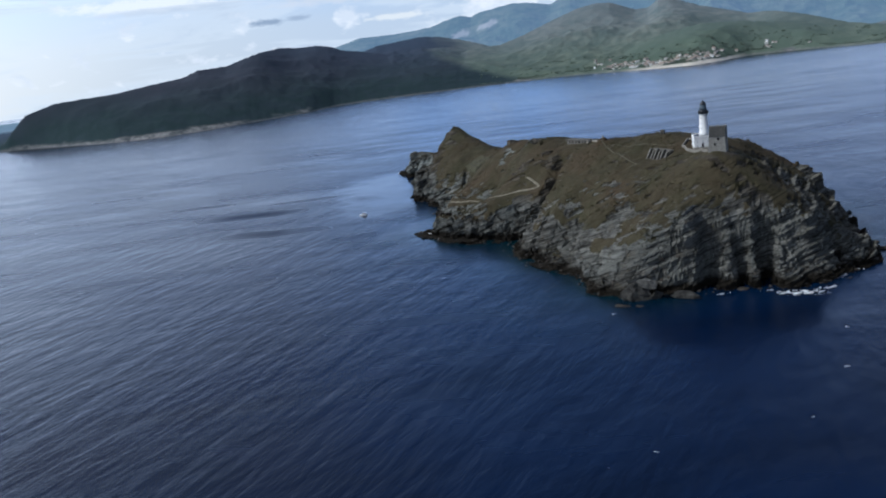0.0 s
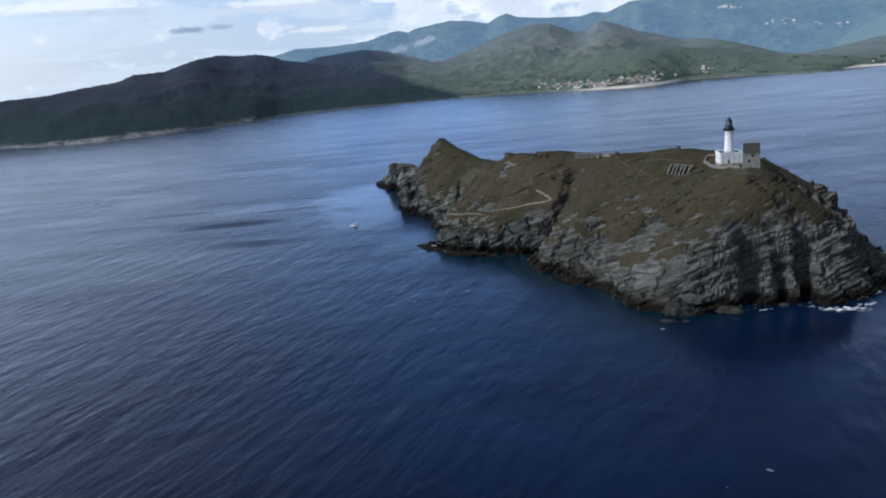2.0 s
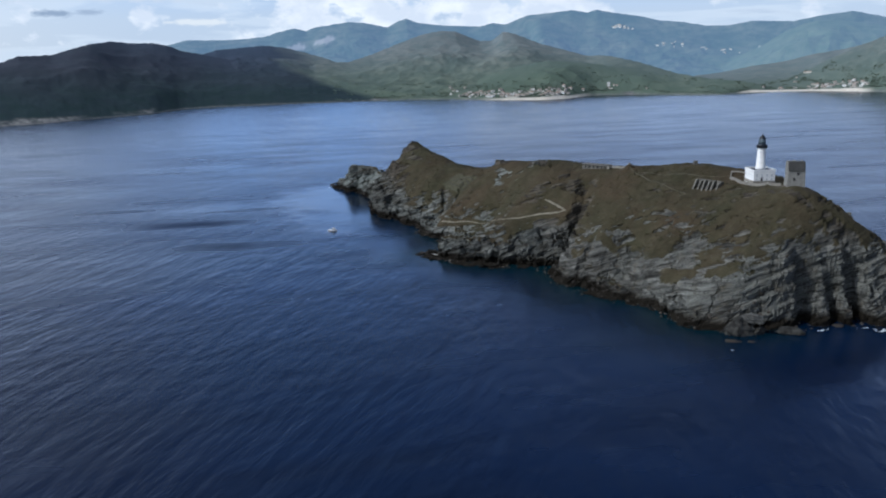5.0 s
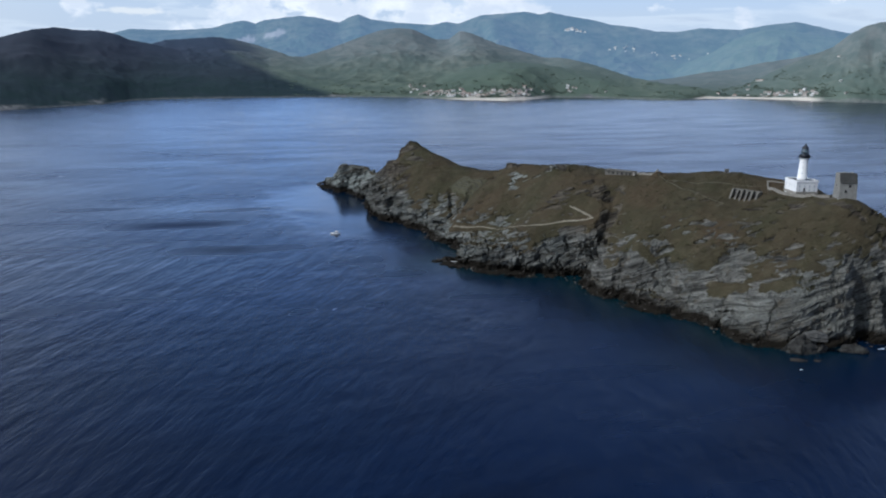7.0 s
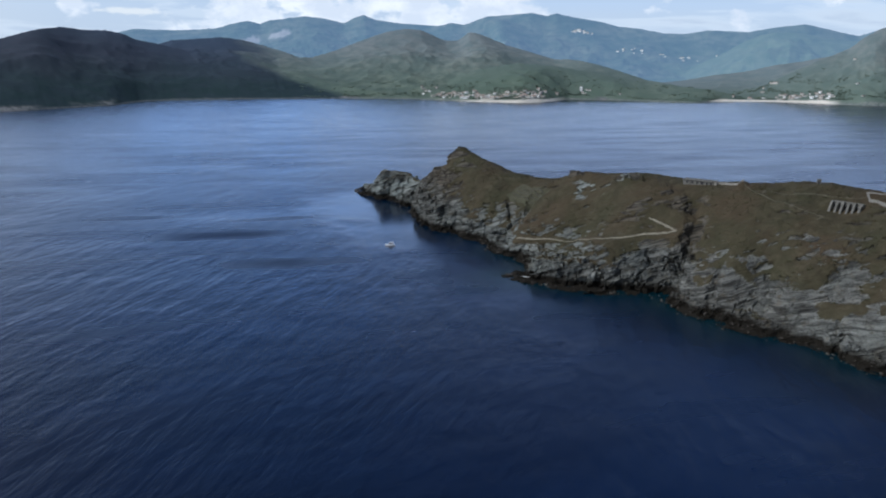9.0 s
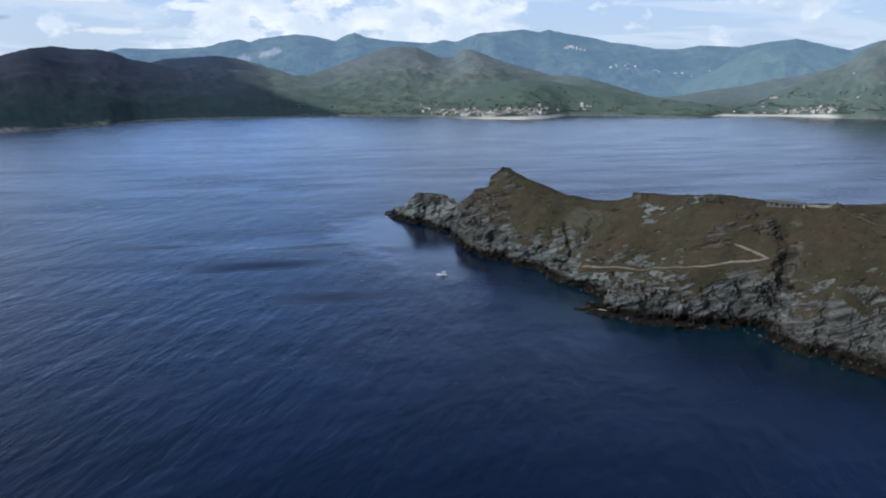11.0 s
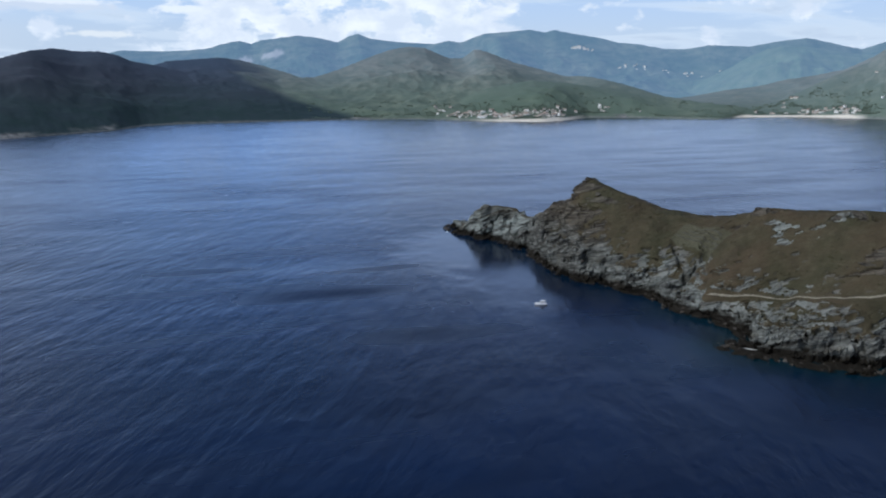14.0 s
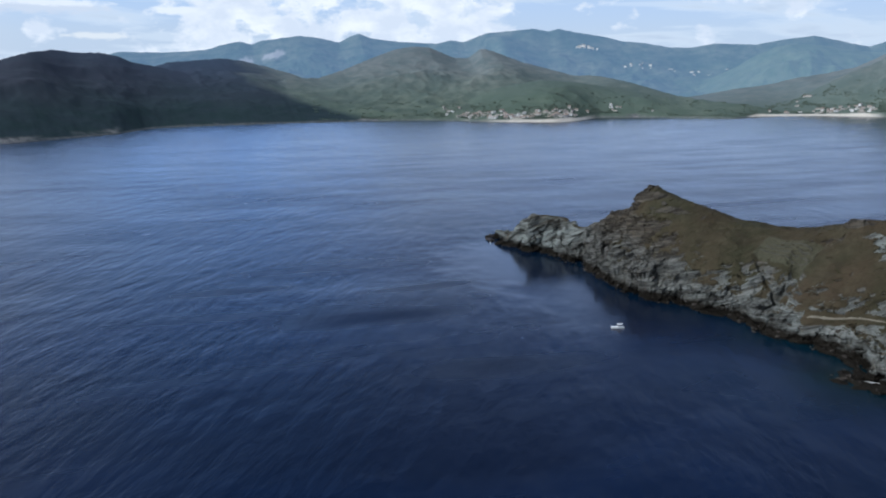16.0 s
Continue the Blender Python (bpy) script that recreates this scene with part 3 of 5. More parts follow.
# where bare rock breaks through the turf: place, reach along and across, strength
NOSE_OUTCROPS = [(140, 478, 22, 12, 0.7), (118, 485, 22, 10, 0.6), (142, 500, 9, 5, 0.9), (168, 450, 20, 14, 0.7), (95, 500, 14, 14, 0.55), (160, 455, 7, 7, 0.8), (205, 480, 40, 26, 1.2), (180, 448, 12, 8, 1.1), (140, 480, 10, 4, 1.2), (118, 490, 12, 3, 1.1), (102, 477, 12, 5, 1.3), (150, 450, 14, 3, 1.2), (160, 431, 10, 6, 1.0), (128, 500, 10, 3, 1.1)]
MIDDLE_OUTCROPS = [(77, 594, 18, 9, 0.9), (58, 606, 12, 5, 0.7), (231, 511, 10, 9, 1.5), (200, 531, 8, 7, 1.4), (104, 512, 12, 3, 1.1), (81, 597, 10, 4, 1.2), (50, 583, 12, 12, 1.4), (56, 590, 14, 6, 1.3), (44, 572, 12, 8, 1.4), (72, 600, 10, 4, 1.1), (112, 540, 10, 3, 1.0)]
RIDGE_OUTCROPS = [(52, 687, 17, 8, 0.86), (47, 674, 12, 5, 0.8), (67, 657, 14, 6, 1.0), (55, 617, 12, 3.5, 1.0), (75, 612, 10, 6, 0.9), (58, 707, 12, 8, 1.5), (72, 648, 12, 7, 1.5), (30, 690, 10, 6, 0.3), (47, 615, 16, 3.0, 1.3), (62, 612, 14, 4, 1.1), (46, 690, 9, 5, 0.85), (60, 664, 10, 5, 0.85), (14, 690, 8, 3, 0.9), (74, 653, 9, 4, 1.15)]
HEAD_OUTCROPS = [(-1, 846, 24, 10, 1.5), (-10, 815, 24, 9, 1.1), (-20, 780, 20, 10, 0.85), (5, 808, 22, 4, 1.3), (8, 828, 10, 4, 1.2), (-8, 862, 18, 10, 1.3), (-10, 790, 14, 6, 1.0), (11, 842, 9, 6, 1.7)]
OUTCROPS = NOSE_OUTCROPS + MIDDLE_OUTCROPS + RIDGE_OUTCROPS + HEAD_OUTCROPS
# steep cuts that run down to the sea: two ends, half width, depth
NOSE_GULLIES = [(112, 400, 124, 420, 8, 7.0), (160, 403, 167, 426, 8, 24.0), (130, 405, 136, 426, 11, 28.0), (148, 403, 152, 422, 6, 20.0), (114, 406, 120, 420, 6, 8.0), (204, 412, 206, 430, 5, 8.0), (182, 404, 178, 422, 7, 5.0)]
MIDDLE_GULLIES = [(36, 556, 60, 566, 15, 14.0), (60, 566, 80, 577, 8, 13.0), (77, 577, 86, 597, 9, 5.5), (46, 520, 66, 534, 4, 4.0), (66, 450, 84, 452, 6, 3.0), (44, 512, 58, 516, 6, 3.0), (24, 575, 30, 590, 6, 2.5), (230, 470, 210, 474, 8, 5)]
HEAD_GULLIES = [(-4, 706, 12, 712, 7, 7.0), (12, 712, 29, 716, 8, 9.0), (29, 716, 48, 710, 9, 6.0), (12, 720, 17, 740, 4, 4.0), (4, 698, 20, 710, 5, 2.0), (-34, 838, -18, 842, 4, 7.0), (-36, 798, -20, 796, 5, 7.0), (-24, 884, -8, 878, 6, 7.0), (-30, 905, -20, 912, 5, 6.0), (-32, 812, -16, 806, 6, 4.0), (-30, 772, -18, 780, 6, 3.5), (-32, 850, -12, 858, 7, 4.5)]
GULLIES = NOSE_GULLIES + MIDDLE_GULLIES + HEAD_GULLIES


# turf on the seaward ledges: place, reach along and across
POCKETS = [(86, 465, 15, 4.5), (97, 438, 13, 4), (104, 452, 10, 3), (70, 520, 9, 3), (112, 430, 8, 3), (178, 440, 9, 5)]


# knobs of rock on the ridge: place, reach, height
KNOBS = [(57, 708, 8, 2.2), (66, 655, 8, 1.4), (72, 648, 7, 1.2), (113, 583, 4, 2.2), (9, 843, 6, 2.6), (3, 846, 5, 2.0), (-40, 941, 6, 3.0), (-24, 905, 6, 2.5), (200, 531, 4, 3.0), (231, 511, 8, 3.5)]


def cells(x, y, z):
    """Random blocks: a value of the nearest block, and the nearness of the crack to the next."""
    xi, yi, zi = np.floor(x).astype(int), np.floor(y).astype(int), np.floor(z).astype(int)
    d1, d2, val = np.full(x.shape, 9.0), np.full(x.shape, 9.0), np.zeros(x.shape)
    for i in (-1, 0, 1):
        for j in (-1, 0, 1):
            for k in (-1, 0, 1):
                c = PERM[(PERM[(PERM[(xi + i) & 255] + yi + j) & 255] + zi + k) & 255]
                g = GRADS[c] * 0.42
                d = (xi + i + 0.5 + g[..., 0] - x) ** 2 + (yi + j + 0.5 + g[..., 1] - y) ** 2 + (zi + k + 0.5 + g[..., 2] - z) ** 2
                near = d < d1
                d2 = np.where(near, d1, np.minimum(d2, d))
                val = np.where(near, c / 255.0, val)
                d1 = np.where(near, d, d1)
    return val, np.sqrt(d2) - np.sqrt(d1)


# height up to which rock shows on the seaward slopes, along the island
BROW = [(380, 34), (420, 38), (450, 40), (480, 38), (520, 31), (548, 25), (575, 22), (620, 20), (680, 18), (705, 17), (735, 19), (765, 21), (790, 27), (815, 36), (845, 47), (870, 44), (885, 40), (1000, 40)]


# sheer foot of the seaward slopes, along the island: height, and how far it stands back from the water
CLIFFS = [(380, 8, 1), (430, 7, 1), (480, 5, 1), (530, 7, 1), (556, 6, 2), (568, 10, 5), (590, 14, 7), (632, 12, 6), (645, 9, 1), (690, 9, 0), (720, 10, 0), (770, 13, 0), (800, 19, 0), (850, 21, 0), (872, 14, 0), (890, 8, 0), (925, 12, 0), (945, 8, 1), (1000, 4, 1)]


def island_ground():
    x, y = np.meshgrid(np.arange(-75, 290, CELL), np.arange(375, 1005, CELL), indexing="ij")
    h = base_height(x, y)
    gap = shore_gap(x, y)
    cut, cutting, sheer = np.zeros(x.shape), np.zeros(x.shape), np.zeros(x.shape)
    wob = 6.0 * octaves(x / 13, y / 13, x * 0 + 9, 4, 0.6)
    for ax, ay, bx, by, w, depth in GULLIES:
        t = np.clip(((x - ax) * (bx - ax) + (y - ay) * (by - ay)) / ((bx - ax) ** 2 + (by - ay) ** 2), -0.1, 1.1)
        d = np.hypot(x - ax - t * (bx - ax), y - ay - t * (by - ay)) + wob * min(1.0, w / 11)
        ends = smooth(1.1, 0.75, t)
        cut = np.maximum(cut, depth * ends * smooth(w, 0.0, d))
        cutting = np.maximum(cutting, ends * smooth(w * 1.15, w * 0.5, d))
        sheer = np.maximum(sheer, ends * smooth(w * 1.3, w * 0.6, d) * (depth > 10))
    along_y = np.array(CLIFFS, float).T
    foot, back = np.interp(y, along_y[0], along_y[1]), np.interp(y, along_y[0], along_y[2])
    inset = gap - back + 0.45 * wob
    sheer_foot = foot * (1 + 0.07 * wob) * smooth(-0.5, 5.5, inset)
    h = np.where(gap > -3, np.maximum(h, sheer_foot), h)
    h = h - cut * smooth(-6, 6, gap)
    for kx, ky, r, k in KNOBS:
        h = h + k * smooth(1.25, 0.35, np.hypot(x - kx, y - ky) / r + 0.12 * wob)
    gx, gy = np.gradient(h, CELL)
    slope = np.hypot(gx, gy)
    n1 = octaves(x / 38, y / 38, h / 38, 4)
    n2 = octaves(x / 9, y / 9, h / 9, 4, 0.6)
    n3 = octaves(x / 3.2, y / 3.2, h / 3.2, 3, 0.6)
    lean = -0.31 * x + 0.14 * y + 0.94 * h
    along, across = 0.42 * x - 0.91 * y, 0.91 * x + 0.42 * y
    streak = octaves(along / 11, lean / 2.6, across / 9, 4, 0.62)
    brow = np.interp(y, *np.array(BROW, float).T)
    rock = smooth(4.5, -4.5, h - brow + 12 * n1 + 10 * n2 + 26 * streak)
    rock = rock * smooth(0.22, 0.42, slope + 0.3 * n1 + 0.3 * n2 + 0.35 * smooth(12, 5, gap))
    rock = np.maximum(rock, smooth(2.0, 2.5, slope + 0.7 * n2))
    rock = np.maximum(rock, smooth(9, 4, gap + 4 * n1))
    rock = np.maximum(rock, cutting * smooth(-0.05, 0.30, streak + 0.4 * n2))
    # pockets of turf on the ledges, some of them large
    pocket = smooth(0.10, 0.26, octaves(along / 34, lean / 9, across / 26, 4, 0.6)) * smooth(9, 15, h) * smooth(870, 830, y)
    for ox, oy, a, b in POCKETS:
        pocket = np.maximum(pocket, smooth(1.25, 0.55, np.hypot(((x - ox) * 0.42 - (y - oy) * 0.91) / a, ((x - ox) * 0.91 + (y - oy) * 0.42) / b) + 0.6 * n2))
    rock = rock * (1 - 0.95 * pocket * (1 - 0.7 * smooth(1.0, 1.7, slope)))
    rock = np.maximum(rock, sheer * smooth(1.0, 1.5, slope))
    bare = np.zeros(x.shape)
    for ox, oy, a, b, k in OUTCROPS:
        u, v = (x - ox) * 0.42 - (y - oy) * 0.91, (x - ox) * 0.91 + (y - oy) * 0.42
        bare = np.maximum(bare, k * smooth(1.3, 0.2, np.hypot(u / a, v / b)))
    rock = np.maximum(rock, smooth(0.46, 0.60, 0.70 * bare + 0.85 * streak + 0.35 * n2) * 0.95)
    rock = np.maximum(rock, 0.8 * smooth(0.60, 0.70, streak * 0.9 + 0.3 * n2 + 0.20 * smooth(0.3, 0.7, slope)))
    # thick and thin beds of rock that dip along the island and overhang, broken into blocks by steep joints
    def beds(pitch, wander, lip):
        bed = lean / pitch + wander
        lay = np.floor(bed)
        f = bed - lay
        return (0.35 + 0.65 * ((np.sin(lay * 12.9898) * 43758.5453) % 1.0)) * f ** 1.4 * smooth(1.0, lip, f)
    come = smooth(-0.25, 0.35, octaves(along / 55, across / 50, lean / 20, 3))
    thick = beds(8.0, 0.45 * n1 + 0.05 * n2, 0.92) * (0.35 + 0.65 * come)
    thin = beds(2.6, 1.2 * n1 + 0.15 * n2, 0.82) * (1.15 - 0.6 * come)
    big, crack = cells(along / 17 + 0.5 * n2, across / 13 + 0.5 * n1, lean / 9.0)
    small, chink = cells(along / 8.0 + 0.5 * n2, across / 8.0, lean / 2.3 + 0.4 * n2)
    gully = octaves(along / 46, h / 110, x / 160, 4, 0.55, True)
    cleft = smooth(0.075, 0.0, np.abs(field(along / 26 + 0.35 * n2, across / 60, h / 70))) * smooth(-0.1, 0.2, n1 + 0.2)
    steep = smooth(0.3, 0.7, slope)
    low = smooth(6, -2, h - brow)
    calmer = 1 - 0.65 * smooth(560, 520, y) * smooth(210, 130, x)
    push = steep * low * calmer * ((4.4 - 2.6 * smooth(555, 600, y)) * (gully - 0.1) + (2.6 - 1.4 * smooth(555, 600, y)) * (big - 0.5) - 2.0 * smooth(0.08, 0.0, crack) - 5.5 * cleft)
    push = push + (0.5 + 0.5 * steep * low + 0.7 * smooth(0.3, 0.8, bare)) * (5.6 * (thick - 0.3) + 2.3 * (thin - 0.25) + 0.7 * (small - 0.45)) + 0.25 * n2 + 0.22 * n3
    push = rock * push * smooth(-14, 4, gap + 4)
    soft = (1 - rock) * (2.2 * n1 + 0.9 * n2 + 0.22 * n3 + 1.3 * octaves(along / 40, h / 200, x * 0, 3, 0.5, True)) + 0.5 * rock * (1 - steep)
    for fx, fy, r in FLATS:
        near = smooth(r + 6, r, np.hypot(x - fx, y - fy))
        soft, push = soft * (1 - near), push * (1 - near)
    for line in TRACKS:
        for (ax, ay), (bx, by) in zip(line, line[1:]):
            t = np.clip(((x - ax) * (bx - ax) + (y - ay) * (by - ay)) / ((bx - ax) ** 2 + (by - ay) ** 2), 0, 1)
            near = smooth(4.5, 2.0, np.hypot(x - ax - t * (bx - ax), y - ay - t * (by - ay)))
            soft, push = soft * (1 - near), push * (1 - near)
            rock = rock * (1 - 0.9 * near)
    pale = np.maximum(np.maximum(0.9 * smooth(872, 900, y + 12 * n1), 0.35 * smooth(530, 640, y + 20 * n1) * smooth(32, 16, h)), 0.6 * smooth(1.2, 0.3, np.hypot((x - 2) / 16, (y - 690) / 26) + 0.5 * n2))
    pale = pale * (1 - 0.85 * smooth(745, 785, y + 15 * n1) * smooth(885, 862, y + 10 * n1))
    brown = smooth(18, 34, h + 8 * n1 - 20 * smooth(560, 530, y)) * smooth(0.6, 1.2, np.hypot((x - 53) / 16, (y - 675) / 26) + 0.3 * n2)
    brown = brown * smooth(0.5, 1.1, np.hypot((x - 71) / 12, (y - 655) / 12) + 0.3 * n2)
    brown = np.maximum(brown, 0.75 * smooth(755, 790, y + 15 * n1) * smooth(885, 862, y + 10 * n1) * smooth(26, 44, h + 12 * n1))
    pale = np.maximum(pale, 0.75 * smooth(1.1, 0.6, np.hypot((x - 53) / 16, (y - 675) / 26) + 0.3 * n2))
    pale = np.maximum(pale, 0.6 * smooth(1.1, 0.6, np.hypot((x - 71) / 12, (y - 655) / 12) + 0.3 * n2))
    pu, pv = ((x - 29) * 0.30 - (y - 728) * 0.95) / 17, ((x - 29) * 0.95 + (y - 728) * 0.30) / 8
    plot = smooth(1.08, 0.96, np.maximum(np.abs(pu), np.abs(pv)) + 0.12 * n2)
    rock = rock * (1 - plot)
    length = np.sqrt(1 + gx * gx + gy * gy)
    pts = np.stack([x - gx / length * push * 0.95, y - gy / length * push * 0.95, h + push / length + soft], -1)
    stay = (h > -7)
    keep = stay[:-1, :-1] | stay[1:, :-1] | stay[1:, 1:] | stay[:-1, 1:]
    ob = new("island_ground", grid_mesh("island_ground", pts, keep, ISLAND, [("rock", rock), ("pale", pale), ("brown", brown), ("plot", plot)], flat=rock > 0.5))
    tagged(ob, "rocky island with dry brown turf over grey cliffs", "island", kind="structure")
    return x, y, pts, rock, ob


CELL = 0.5
TRACKS = [[(-2, 678), (8, 668), (16, 661), (29, 643), (27.5, 627), (29.5, 612), (37, 602.5), (51, 594.5), (64.5, 580.5)], [(64.5, 580.5), (61.5, 591), (57.5, 601.5)]]
FLATS = [(160, 500, 11), (156, 461, 10), (134, 519, 8), (101, 612, 9), (150, 558, 3)]
GX, GY, GROUND, ROCKY, ISLE = island_ground()


def ground_z(x, y):
    """Height of the finished ground, by the nearest cell."""
    i, j = int(round((x + 75) / CELL)), int(round((y - 375) / CELL))
    return float(GROUND[i, j, 2])


# ---- the sea ----
def sea():
    def lines(lo, hi, near_lo, near_hi, step):
        mid = np.arange(near_lo, near_hi, step)
        out = [mid]
        for sign, start, end in ((1, near_hi, hi), (-1, near_lo - step, lo)):
            d, run = step, [start]
            while abs(run[-1] - end) > d:
                d *= 1.16
                run.append(run[-1] + sign * d)
            run.append(end)
            out.append(np.array(run))
        return np.sort(np.concatenate(out))
    xs, ys = lines(-9000, 9000, -120, 310, 3.0), lines(-6000, 12000, 350, 1040, 3.0)
    x, y = np.meshgrid(xs, ys, indexing="ij")
    gap = np.where((np.abs(x - 95) < 330) & (np.abs(y - 690) < 470), shore_gap(x, y), -400)
    side = octaves(x / 40, y / 40, x * 0, 3)
    shoal = np.exp(np.clip(gap + 2, -200, 0) / (21.0 * (1 + 0.8 * side)))
    shoal = shoal * (1 - 0.6 * smooth(640, 760, y)) * (1 - 0.75 * smooth(100, 135, x) * smooth(450, 420, y))
    # waves raised and smoothed far out to fit the view's bright sea, a lee beside the point, and darker cat's-paws
    ruffle = 1 + 0.55 * smooth(1000, 2300, y) + 0.6 * smooth(1700, 2500, np.hypot(x, y)) + 0.12 * side
    gloss = 1 - 0.55 * smooth(900, 2300, y)
    for cx, cy, rx, ry, turn, k in CALMS:
        c, s = math.cos(radians(turn)), math.sin(radians(turn))
        u, v = ((x - cx) * c + (y - cy) * s) / rx, ((y - cy) * c - (x - cx) * s) / ry
        inside = smooth(1.4, 0.3, np.hypot(u, v) + 0.5 * side)
        if k < 1:
            ruffle = ruffle * (1 + (k - 1) * inside)
        else:
            gloss = gloss * (1 + (k - 1) * smooth(1.3, 0.0, np.hypot(u, v) + 0.6 * side))
    pts = np.stack([x, y, x * 0], -1)
    ob = new("water", grid_mesh("water", pts, np.ones((len(xs) - 1, len(ys) - 1), bool), SEA, [("shoal", shoal), ("ruffle", ruffle), ("gloss", gloss)]))
    tagged(ob, "deep blue sea ruffled by wind", "sea", kind="structure")


# smooth patches (below 1) and finely rippled ones: place, reach, turn, strength
CALMS = [(128, 378, 75, 34, -8, 0.45), (-78, 905, 90, 46, 70, 0.2), (-60, 800, 90, 45, 75, 0.28), (-72, 862, 62, 40, 60, 0.4), (-8, 655, 66, 46, 60, 0.32), (40, 530, 70, 26, 60, 0.45), (-205, 796, 66, 17, -4, 2.3), (-172, 697, 54, 16, -4, 2.0), (-150, 850, 50, 10, 2, 1.9), (-260, 880, 60, 9, -2, 1.6), (-180, 870, 70, 24, -10, 0.6)]
sea()

# ---- the far coast and mountains: bearing, distance, height, from one point of the walk ----
HUB = (-100.0, 50.0)
COASTLINE = [(-29.5, 2520), (-25.2, 2385), (-23.5, 2290), (-20.1, 2125), (-16.5, 2075), (-13, 2115), (-10.5, 2165), (-7, 2260), (-5, 2400), (-3.2, 2435), (0.3, 2450), (3.8, 2475), (7.5, 2497), (11, 2505), (13, 2490), (15.9, 2410), (19.8, 2390), (21.4, 2455), (23.1, 2590), (25.8, 2610), (29.5, 2575), (31.6, 2570), (33.2, 2710), (36.9, 2790), (39.9, 2772), (41.9, 2741), (44, 2784), (60, 2730)]
HEADLAND = [(-29.5, 2500, 2), (-28.2, 2455, 4), (-26.8, 2460, 18), (-26.2, 2464, 49), (-25.2, 2471, 89), (-23.3, 2484, 110), (-19.7, 2507, 114), (-17.2, 2550, 127), (-15.2, 2614, 135), (-14.2, 2644, 152),
            (-12.3, 2702, 154), (-10.1, 2790, 184), (-8.6, 2990, 195), (-7.4, 3010, 188), (-6.2, 3020, 188), (-5.4, 3027, 181), (-4.5, 3035, 161), (-3.1, 3046, 147), (-1.1, 3034, 122), (1.3, 2955, 100), (3, 2898, 78), (4.8, 2839, 49), (6.3, 2792, 23), (7.6, 2755, 0)]
SHOULDER = [(-4.6, 3180, 110), (-3.9, 3200, 132), (-3.2, 3250, 146), (-2.2, 3280, 162), (-0.8, 3300, 168), (0.4, 3300, 174), (1.2, 3300, 175), (2.2, 3300, 167), (3.4, 3290, 150), (4.8, 3240, 126), (6.4, 3140, 96), (8.0, 2980, 62), (9.5, 2800, 25)]
BLUE = [(-8, 4610, 150), (-4.8, 4613, 201), (-3.8, 4611, 222), (-1.4, 4607, 220), (0, 4605, 225), (1.2, 4603, 233), (2.1, 4601, 254), (3.2, 4599, 275), (4, 4598, 260), (4.6, 4597, 278), (6.9, 4593, 304), (8, 4591, 297), (9.5, 4588, 273), (10.2, 4587, 303),
        (10.8, 4586, 318), (11.6, 4584, 293), (13.3, 4581, 277), (16.3, 4575, 266), (17.1, 4574, 272), (20, 4574, 200)]
VILLAGE_HILL = [(1, 2900, 40), (2.7, 2934, 82), (4.2, 3006, 106), (6.5, 3115, 110), (8.1, 3189, 135), (9.7, 3263, 169), (11.6, 3356, 208), (12.8, 3377, 221), (13.9, 3365, 217), (15.5, 3349, 179), (16.4, 3339, 179), (17.1, 3332, 212), (17.8, 3325, 206),
                (19.6, 3256, 164), (22.7, 3125, 116), (24.1, 3061, 116), (26, 2980, 95), (28.6, 2867, 56), (30.8, 2790, 40), (33.2, 2760, 30), (35, 2800, 10)]
BACK_RANGE = [(12, 4530, 180), (15.5, 4527, 261), (16.7, 4525, 285), (17.5, 4523, 274), (19, 4520, 320), (20.5, 4517, 329), (22, 4514, 339), (23, 4513, 325), (23.7, 4511, 337), (24.7, 4509, 320), (26.6, 4506, 298), (27.7, 4503, 276), (29.2, 4500, 265),
              (30.7, 4498, 243), (32.1, 4495, 241), (33.5, 4492, 261), (36, 4487, 254), (37.6, 4484, 276), (39.3, 4481, 291), (40.3, 4479, 274), (41.4, 4477, 253), (42.4, 4475, 237), (44.1, 4472, 284), (60, 4470, 300)]
GREEN_RIDGE = [(29.7, 3950, 1), (31.1, 3950, 29), (32.8, 3950, 97), (34.2, 3950, 141), (35.5, 3950, 199), (36.5, 3950, 229), (37.3, 3950, 240), (38.5, 3950, 240), (39.8, 3950, 226), (41.8, 3950, 205), (60, 3950, 190)]
BACK_SPUR = [(18.8, 4400, 290), (19.8, 4380, 300), (21.8, 4380, 264), (24.1, 4380, 222), (25.6, 4380, 178), (27, 4380, 123), (27.9, 4380, 76)]
FRONT_SPUR = [(14.3, 2780, 42), (17.3, 2800, 82), (20, 2830, 104), (22.4, 2860, 97), (25.7, 2860, 72), (28.6, 2840, 44), (31, 2800, 18)]
EAST_HILL = [(28, 3500, 10), (29.4, 3500, 20), (31.6, 3495, 36), (33.4, 3492, 60), (35.5, 3488, 80), (37.1, 3485, 104), (38.8, 3482, 121), (40.4, 3478, 143), (41.9, 3476, 190), (42.9, 3474, 230), (44, 3472, 245), (60, 3470, 240)]
EAST_SPUR = [(33.2, 2900, 10), (36, 2980, 38), (37.7, 3020, 86), (39.3, 3060, 128), (40.9, 3100, 163), (41.8, 3120, 206), (42.7, 3142, 236), (43.5, 3162, 248), (60, 3200, 260)]


EYE_Z = 144.0


def even(v, degrees):
    """A row of values over the bearings, smoothed."""
    n = int(degrees / 88 * len(v))
    k = np.hanning(2 * n + 3)[1:-1]
    return np.convolve(np.pad(v, n, mode="edge"), k / k.sum(), "valid")


